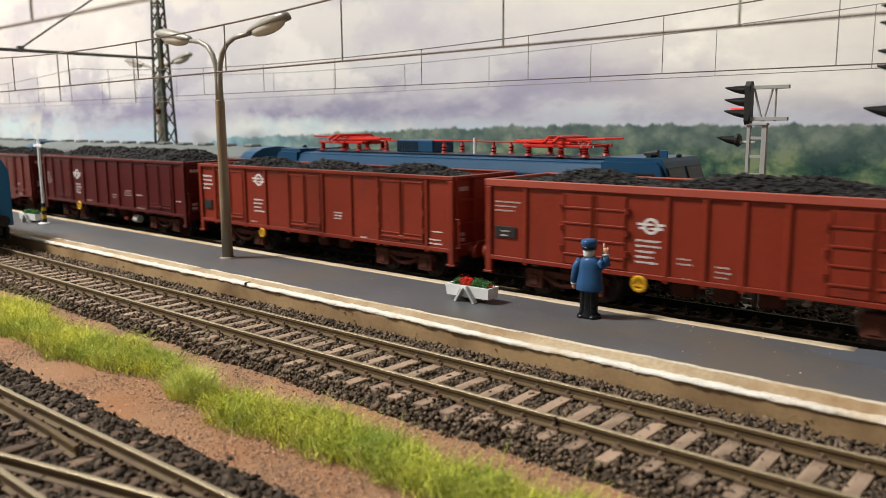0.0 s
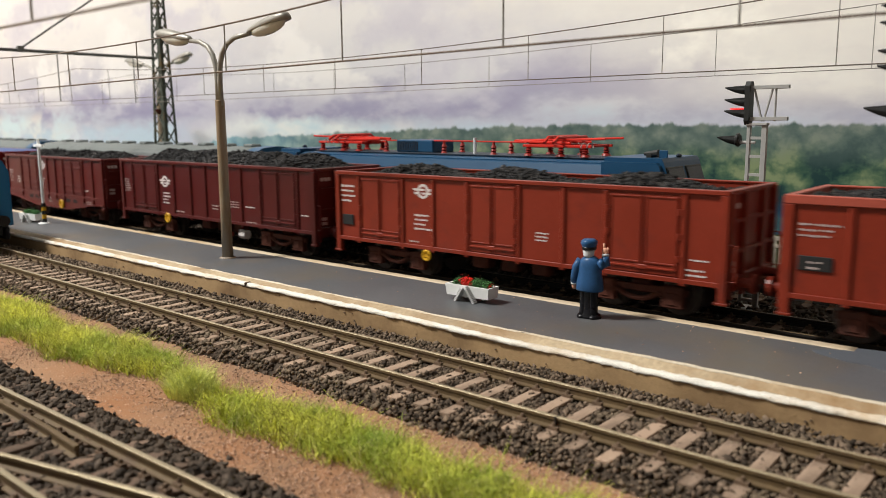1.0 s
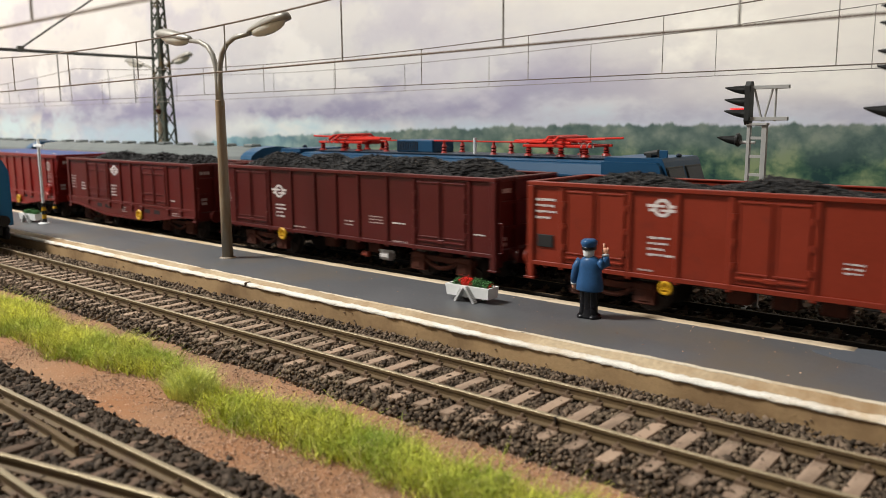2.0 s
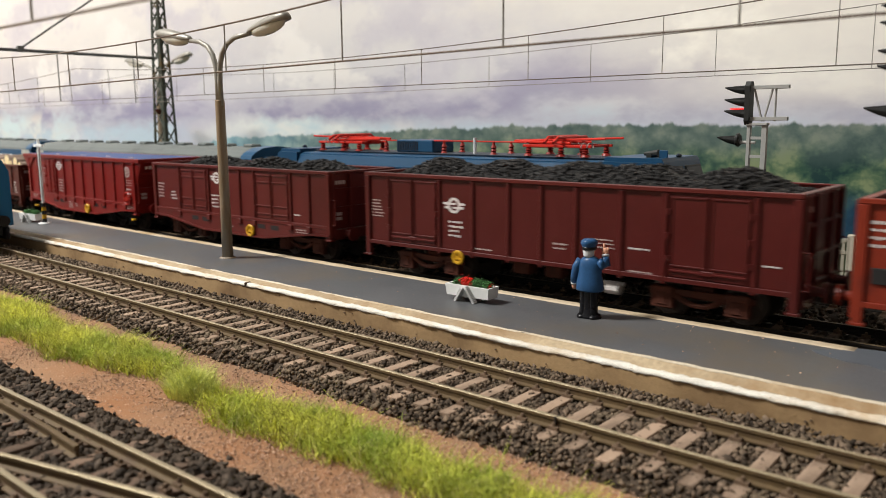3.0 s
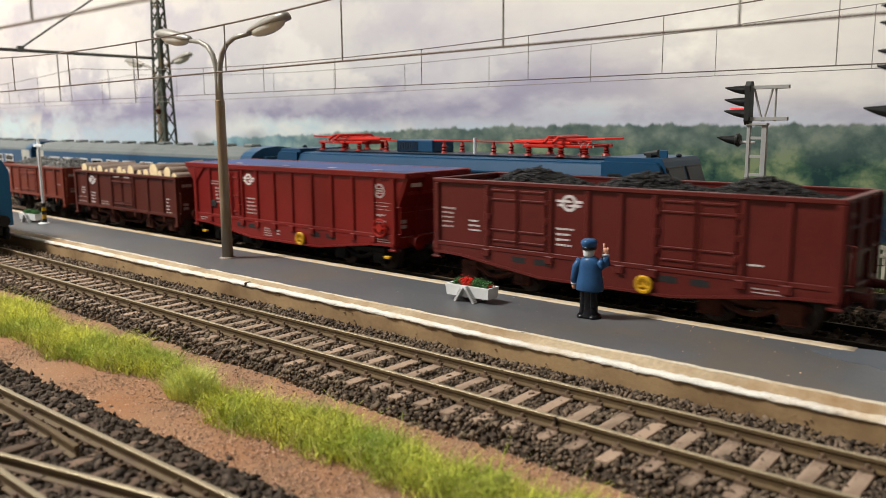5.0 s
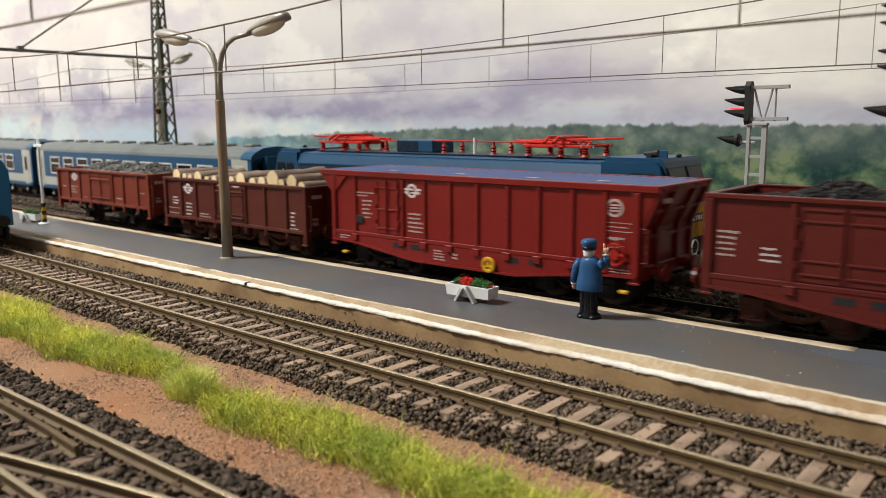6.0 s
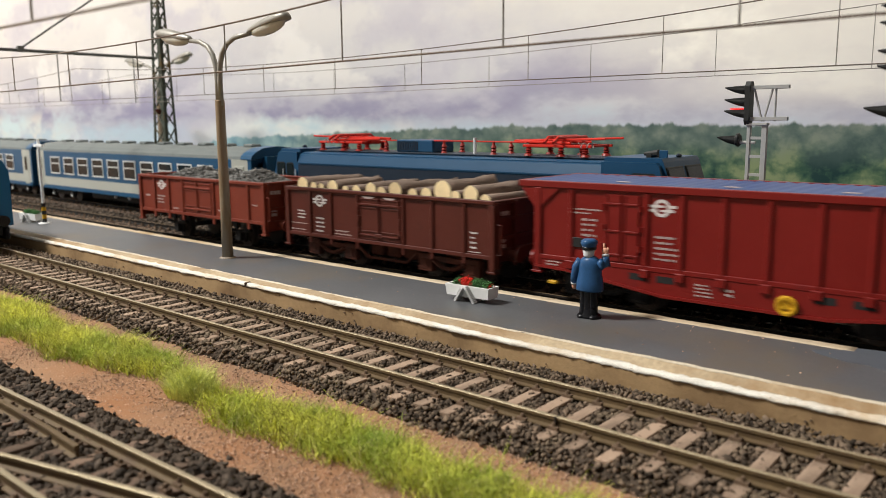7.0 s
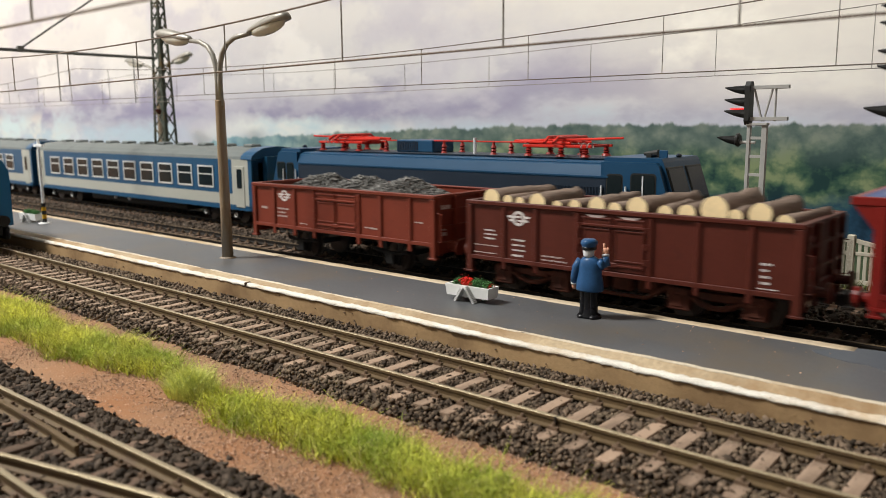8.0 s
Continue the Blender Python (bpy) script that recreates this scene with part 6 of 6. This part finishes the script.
    ub = part("resistor_box", box(B(), -33, -11.5, -7, 7, 40.3, 45.6, 0.4), LOCO_BLUE, e, "blue louvred resistor box")
    for i in range(12):
        part("louvre", box(B(), -32.2 + i * 1.05, -31.7 + i * 1.05, -7.25, -6.95, 41.0, 45.0), LOCO_NAVY, ub)

    def pantograph(cx, d):
        p = part("pantograph", box(B(), cx - 15, cx + 15, -8.2, -7.2, 43.6, 44.6, 0.15), PANTO_RED, e, "folded red pantograph")
        part("base_bar", box(B(), cx - 15, cx + 15, 7.2, 8.2, 43.6, 44.6, 0.15), PANTO_RED, p)
        for k in (-13, -4, 6, 13):
            part("base_cross", box(B(), cx + k - 0.6, cx + k + 0.6, -8, 8, 43.7, 44.5, 0.1), PANTO_RED, p)
        for y in (-7.6, 7.6):
            for k in (-12.5, 2.0, 12.5):
                ins = part("insulator", lathe(B(), [(1.9, 40.3), (1.5, 41.0), (0.8, 41.4), (1.4, 41.8), (0.8, 42.2), (1.4, 42.6), (0.8, 43.0), (1.1, 43.7)], cx + k, y, n=10), INSULATOR_RED, p)
            part("lower_arm", rod(B(), (cx - d * 6, y, 45.2), (cx + d * 22, y * 0.45, 45.6), 0.55, n=6), PANTO_RED, p)
            part("upper_arm", rod(B(), (cx + d * 22, y * 0.45, 45.8), (cx - d * 20, y * 0.9, 46.9), 0.4, n=6), PANTO_RED, p)
        part("collector_head", tube(B(), [(cx - d * 2, -13, 45.4), (cx - d * 2, -10, 47.2), (cx - d * 2, 10, 47.2), (cx - d * 2, 13, 45.4)], 0.65, 6), PANTO_RED, p)
        part("collector_head", tube(B(), [(cx + d * 2, -13, 45.4), (cx + d * 2, -10, 47.4), (cx + d * 2, 10, 47.4), (cx + d * 2, 13, 45.4)], 0.65, 6), PANTO_RED, p)
        part("spring_box", box(B(), cx + d * 12 - 4, cx + d * 12 + 4, -3, 3, 43.2, 46.0, 0.4), PANTO_RED, p)
        part("coil_spring", tube(B(), [(cx - d * 10 + k * 0.35, -8.6 + 0.9 * math.sin(k * 0.9), 44.5 + 0.9 * math.cos(k * 0.9)) for k in range(18)], 0.22, 5), GREY_PRINT, p, "pale coil spring")
        return p
    pantograph(-68.5, 1)
    pantograph(50.5, -1)
    for xx in (-40, -6.0, 20):
        for y in (-6.0, 6.0):
            part("roof_insulator", lathe(B(), [(1.5, 40.3), (0.9, 41.2), (1.2, 41.8), (0.8, 42.4), (1.2, 43.0), (0.6, 44.2), (0.5, 45.2)], xx, y, n=10), INSULATOR_RED, e, "red roof insulator")
    part("white_insulator", rod(B(), (10.5, -6, 40.3), (10.5, -6, 46.8), 0.7, n=8), PAINT_WHITE, e, "white roof insulator")
    part("roof_busbar", tube(B(), [(-40, -6, 45.2), (-6, -6, 45.4), (28, -6, 45.3), (36, -6, 45.2)], 0.3, 6), PANTO_RED, e)
    for cx in (-70, 70):
        for s in (-1, 1):
            fr = B()
            box(fr, cx - 26, cx + 26, s * 13.5 - 0.8, s * 13.5 + 0.8, 3.0, 7.0, 0.5)
            part("bogie_frame", fr, BOGIE_BLACK, e)
        for k in (-20, 0, 20):
            part("wheelset", rod(B(), (cx + k, -9, 6.2), (cx + k, 9, 6.2), 6.2, n=22), WHEEL_STEEL, e)
    return e


locomotive()


# ---- passenger coaches ----
def coach(xc):
    L = 131.0
    e = thing("passenger_coach", xc, 135 + bow(xc), 0, "blue and cream passenger coach with grey roof", "railway coach", group="passenger coaches", rz=bow_deg(xc))
    H = 16.2
    for s in (-1, 1):
        y0, y1 = (-H, -H + 0.8) if s < 0 else (H - 0.8, H)
        wins = [(-108.0 + i * 21.05, -93.2 + i * 21.05) for i in range(10)]
        lower = B()
        box(lower, -L, L, y0, y1, 8.0, 10.6)
        part("skirt", lower, COACH_BLUE, e)
        part("cream_band", box(B(), -L + 12, L - 17.5, y0, y1, 10.6, 16.4), CREAM, e, "cream painted lower band")
        part("window_band", box(B(), -L + 12, L - 17.5, y0, y1, 16.4, 19.0), COACH_BLUE, e)
        part("roof_band", box(B(), -L + 12, L - 17.5, y0, y1, 30.4, 34.4), COACH_BLUE, e)
        edges = [-L + 12] + [u for w in wins for u in w] + [L - 17.5]
        for i in range(0, len(edges), 2):
            if edges[i + 1] - edges[i] > 0.2:
                part("pillar", box(B(), edges[i], edges[i + 1], y0, y1, 19.0, 30.4), COACH_BLUE, e)
        for p, q in wins:
            yf0, yf1 = (-H - 0.35, -H + 0.4) if s < 0 else (H - 0.4, H + 0.35)
            fr = B()
            for bx in ((p - 0.2, p + 0.6, 18.8, 30.6), (q - 0.6, q + 0.2, 18.8, 30.6), (p + 0.6, q - 0.6, 18.8, 19.6), (p + 0.6, q - 0.6, 29.8, 30.6), (p + 0.6, q - 0.6, 25.6, 26.2)):
                box(fr, bx[0], bx[1], yf0, yf1, bx[2], bx[3])
            wf = part("window_frame", fr, FRAME_SILVER, e, "silver sliding window frame")
            part("window_pane", box(B(), p + 0.5, q - 0.5, min(yf0, yf1) + 0.25, max(yf0, yf1) - 0.25, 19.2, 30.2), DARK_GLASS, wf, "dark glossy pane")
        for u0, u1 in ((-L, -L + 12), (L - 17.5, L - 3.0)):
            part("door_bay", box(B(), u0, u1, y0, y1, 10.6, 34.4), CREAM if s < 0 else COACH_BLUE, e, "cream vestibule wall")
            um = (u0 + u1) / 2
            dr = part("door", box(B(), um - 4.2, um + 3.8, y0 - 0.3, y1 + 0.3, 9.4, 31.0, 0.2), CREAM, e, "cream entrance door")
            part("door_window", prism(B(), rounded(um - 2.4, um + 2.0, 19.5, 29.5, 0.8), "y", y0 - 0.45, y1 + 0.45), DARK_GLASS, dr, "dark door window")
    roof = B()
    part("corner_pillar", box(B(), L - 3.0, L, -H, H, 8, 34.4), COACH_BLUE, e)
    prof = [(-H, 34.2), (-H + 0.7, 36.0), (-H + 3.5, 38.0), (-H + 8, 39.8), (0, 40.6), (H - 8, 39.8), (H - 3.5, 38.0), (H - 0.7, 36.0), (H, 34.2)]
    prism(roof, prof, "x", -L, L - 9)
    part("roof", roof, ROOF_GREY, e, "weathered grey roof")
    hood = B()
    prism(hood, [(y * 1.02, z + 0.5) for y, z in prof], "x", L - 9, L + 0.5)
    prism(hood, [(-9, 8), (-9, 36), (9, 36), (9, 8)], "x", L, L + 3.6)
    part("end_hood", hood, COACH_BLUE, e, "blue rounded coach end with gangway")
    for i in range(11):
        x = -L + 16 + i * 22.5
        part("roof_vent", box(B(), x - 4, x + 4, -3.2, 3.2, 40.0, 41.9, 0.6), ROOF_GREY, e, "low grey roof vent")
    part("end_wall", box(B(), -L, -L + 0.9, -H + 0.8, H - 0.8, 8, 33), COACH_BLUE, e)
    part("end_wall", box(B(), L - 0.9, L, -H + 0.8, H - 0.8, 8, 33), COACH_BLUE, e)
    part("coach_floor", box(B(), -L + 1, L - 1, -H + 0.9, H - 0.9, 8.2, 9.4), BOGIE_BLACK, e)
    for i in range(11):
        x = -L + 30 + i * 21.55
        part("seat", box(B(), x - 7, x + 7, -11, 11, 9.4, 21.5, 1.0), INTERIOR, e, "brown seat back")
    part("underframe", box(B(), -60, 60, -11, 11, 3.5, 8.0, 0.8), BOGIE_BLACK, e)
    for cx in (-98, 98):
        for s in (-1, 1):
            fr = B()
            box(fr, cx - 18, cx + 18, s * 12.2 - 0.8, s * 12.2 + 0.8, 4.2, 7.4, 0.5)
            for k in (-14.4, 14.4):
                box(fr, cx + k - 3, cx + k + 3, s * 12.8 - 0.9, s * 12.8 + 0.9, 2.8, 8.0, 0.4)
            part("bogie_frame", fr, BOGIE_BLACK, e)
            for k in (-14.4, 14.4):
                part("axle_cap", tube(B(), [(cx + k + 1.1 * math.cos(2 * math.pi * j / 12), s * 14.0, 4.8 + 1.1 * math.sin(2 * math.pi * j / 12)) for j in range(13)], 0.3, 5), WHITE_WOOD, e, "white ring on the axle box")
        for k in (-14.4, 14.4):
            part("wheelset", rod(B(), (cx + k, -8.8, 5.4), (cx + k, 8.8, 5.4), 5.4, n=20), WHEEL_STEEL, e)
    for x in (-20, -2):
        part("hose_end", rod(B(), (x, -13.6, 7.0), (x, -14.6, 7.0), 1.1, n=10), WHITE_WOOD, e, "white tank cap")
    return e


c1 = coach(-470.0)
c2 = copy_thing(c1, at(-741.5, 135 + bow(-741.5), 0, 0, 0, bow_deg(-741.5)))


# ---- the blue railcar waiting on the station track ----
def railcar():
    e = thing("blue_railcar", -376, bow(-376), 0, "front end of a blue railcar on the station track", "railcar", rz=bow_deg(-376))
    bm = B()
    prism(bm, [(-15.6, 9.0), (-15.6, 33), (-13, 38), (-6, 40.5), (6, 40.5), (13, 38), (15.6, 33), (15.6, 9.0)], "x", -230, -1.5)
    prism(bm, [(-14.6, 10.0), (-14.6, 32.5), (-12, 37), (-6, 39.4), (6, 39.4), (12, 37), (14.6, 32.5), (14.6, 10.0)], "x", -1.5, 0.0)
    part("body", bm, RAILCAR_BLUE, e, "blue painted railcar body")
    part("windscreen", prism(B(), rounded(-10, 10, 24, 34, 1.2), "x", -0.1, 0.3), DARK_GLASS, e, "dark windscreen")
    for s in (-1, 1):
        part("bogie_frame", box(B(), -45, -3.0, s * 13.6 - 0.9, s * 13.6 + 0.9, 2.4, 8.5, 0.6), BOGIE_BLACK, e)
        part("buffer", rod(B(), (-1, s * 10, 11.6), (4, s * 10, 11.6), 2.4, n=14), BOGIE_BLACK, e)
        for i in range(7):
            part("window_pane", box(B(), -30 - i * 28, -12 - i * 28, s * 15.6 - 0.2, s * 15.6 + 0.2, 22, 31), DARK_GLASS, e)
    for x in (-14, -36):
        part("wheelset", rod(B(), (x, -8.8, 5.4), (x, 8.8, 5.4), 5.4, n=20), BOGIE_BLACK, e)
    part("underframe", box(B(), -225, -2, -11, 11, 4.5, 9.0, 0.5), BOGIE_BLACK, e)
    return e


railcar()


def motions():
    def pose_of(x_left, L, s, lx=0.0, lz=0.0):
        xc = x_left + L / 2 + s
        m = at(xc, 87.5 + bow(xc), 0, 0, 0, bow_deg(xc))
        return m @ at(-L / 2 + lx, 0, lz)
    for e, x_left, L in TRAIN:
        walk(e, [(t, pose_of(x_left, L, s)) for t, s in SHIFT])
    for ob, x, z in LOG_OBS:
        walk(ob, [(t, pose_of(-877.0, 102.3, s, x, z)) for t, s in SHIFT])
    times = [i / 15 for i in range(121)]
    ts, ss = [p[0] for p in SHIFT], [p[1] for p in SHIFT]
    for o, x in WHEELS:
        walk(o, [(t, at(x, 0, 5.4, 0, math.degrees(float(np.interp(t, ts, ss)) / 5.4), 0)) for t in times])


motions()
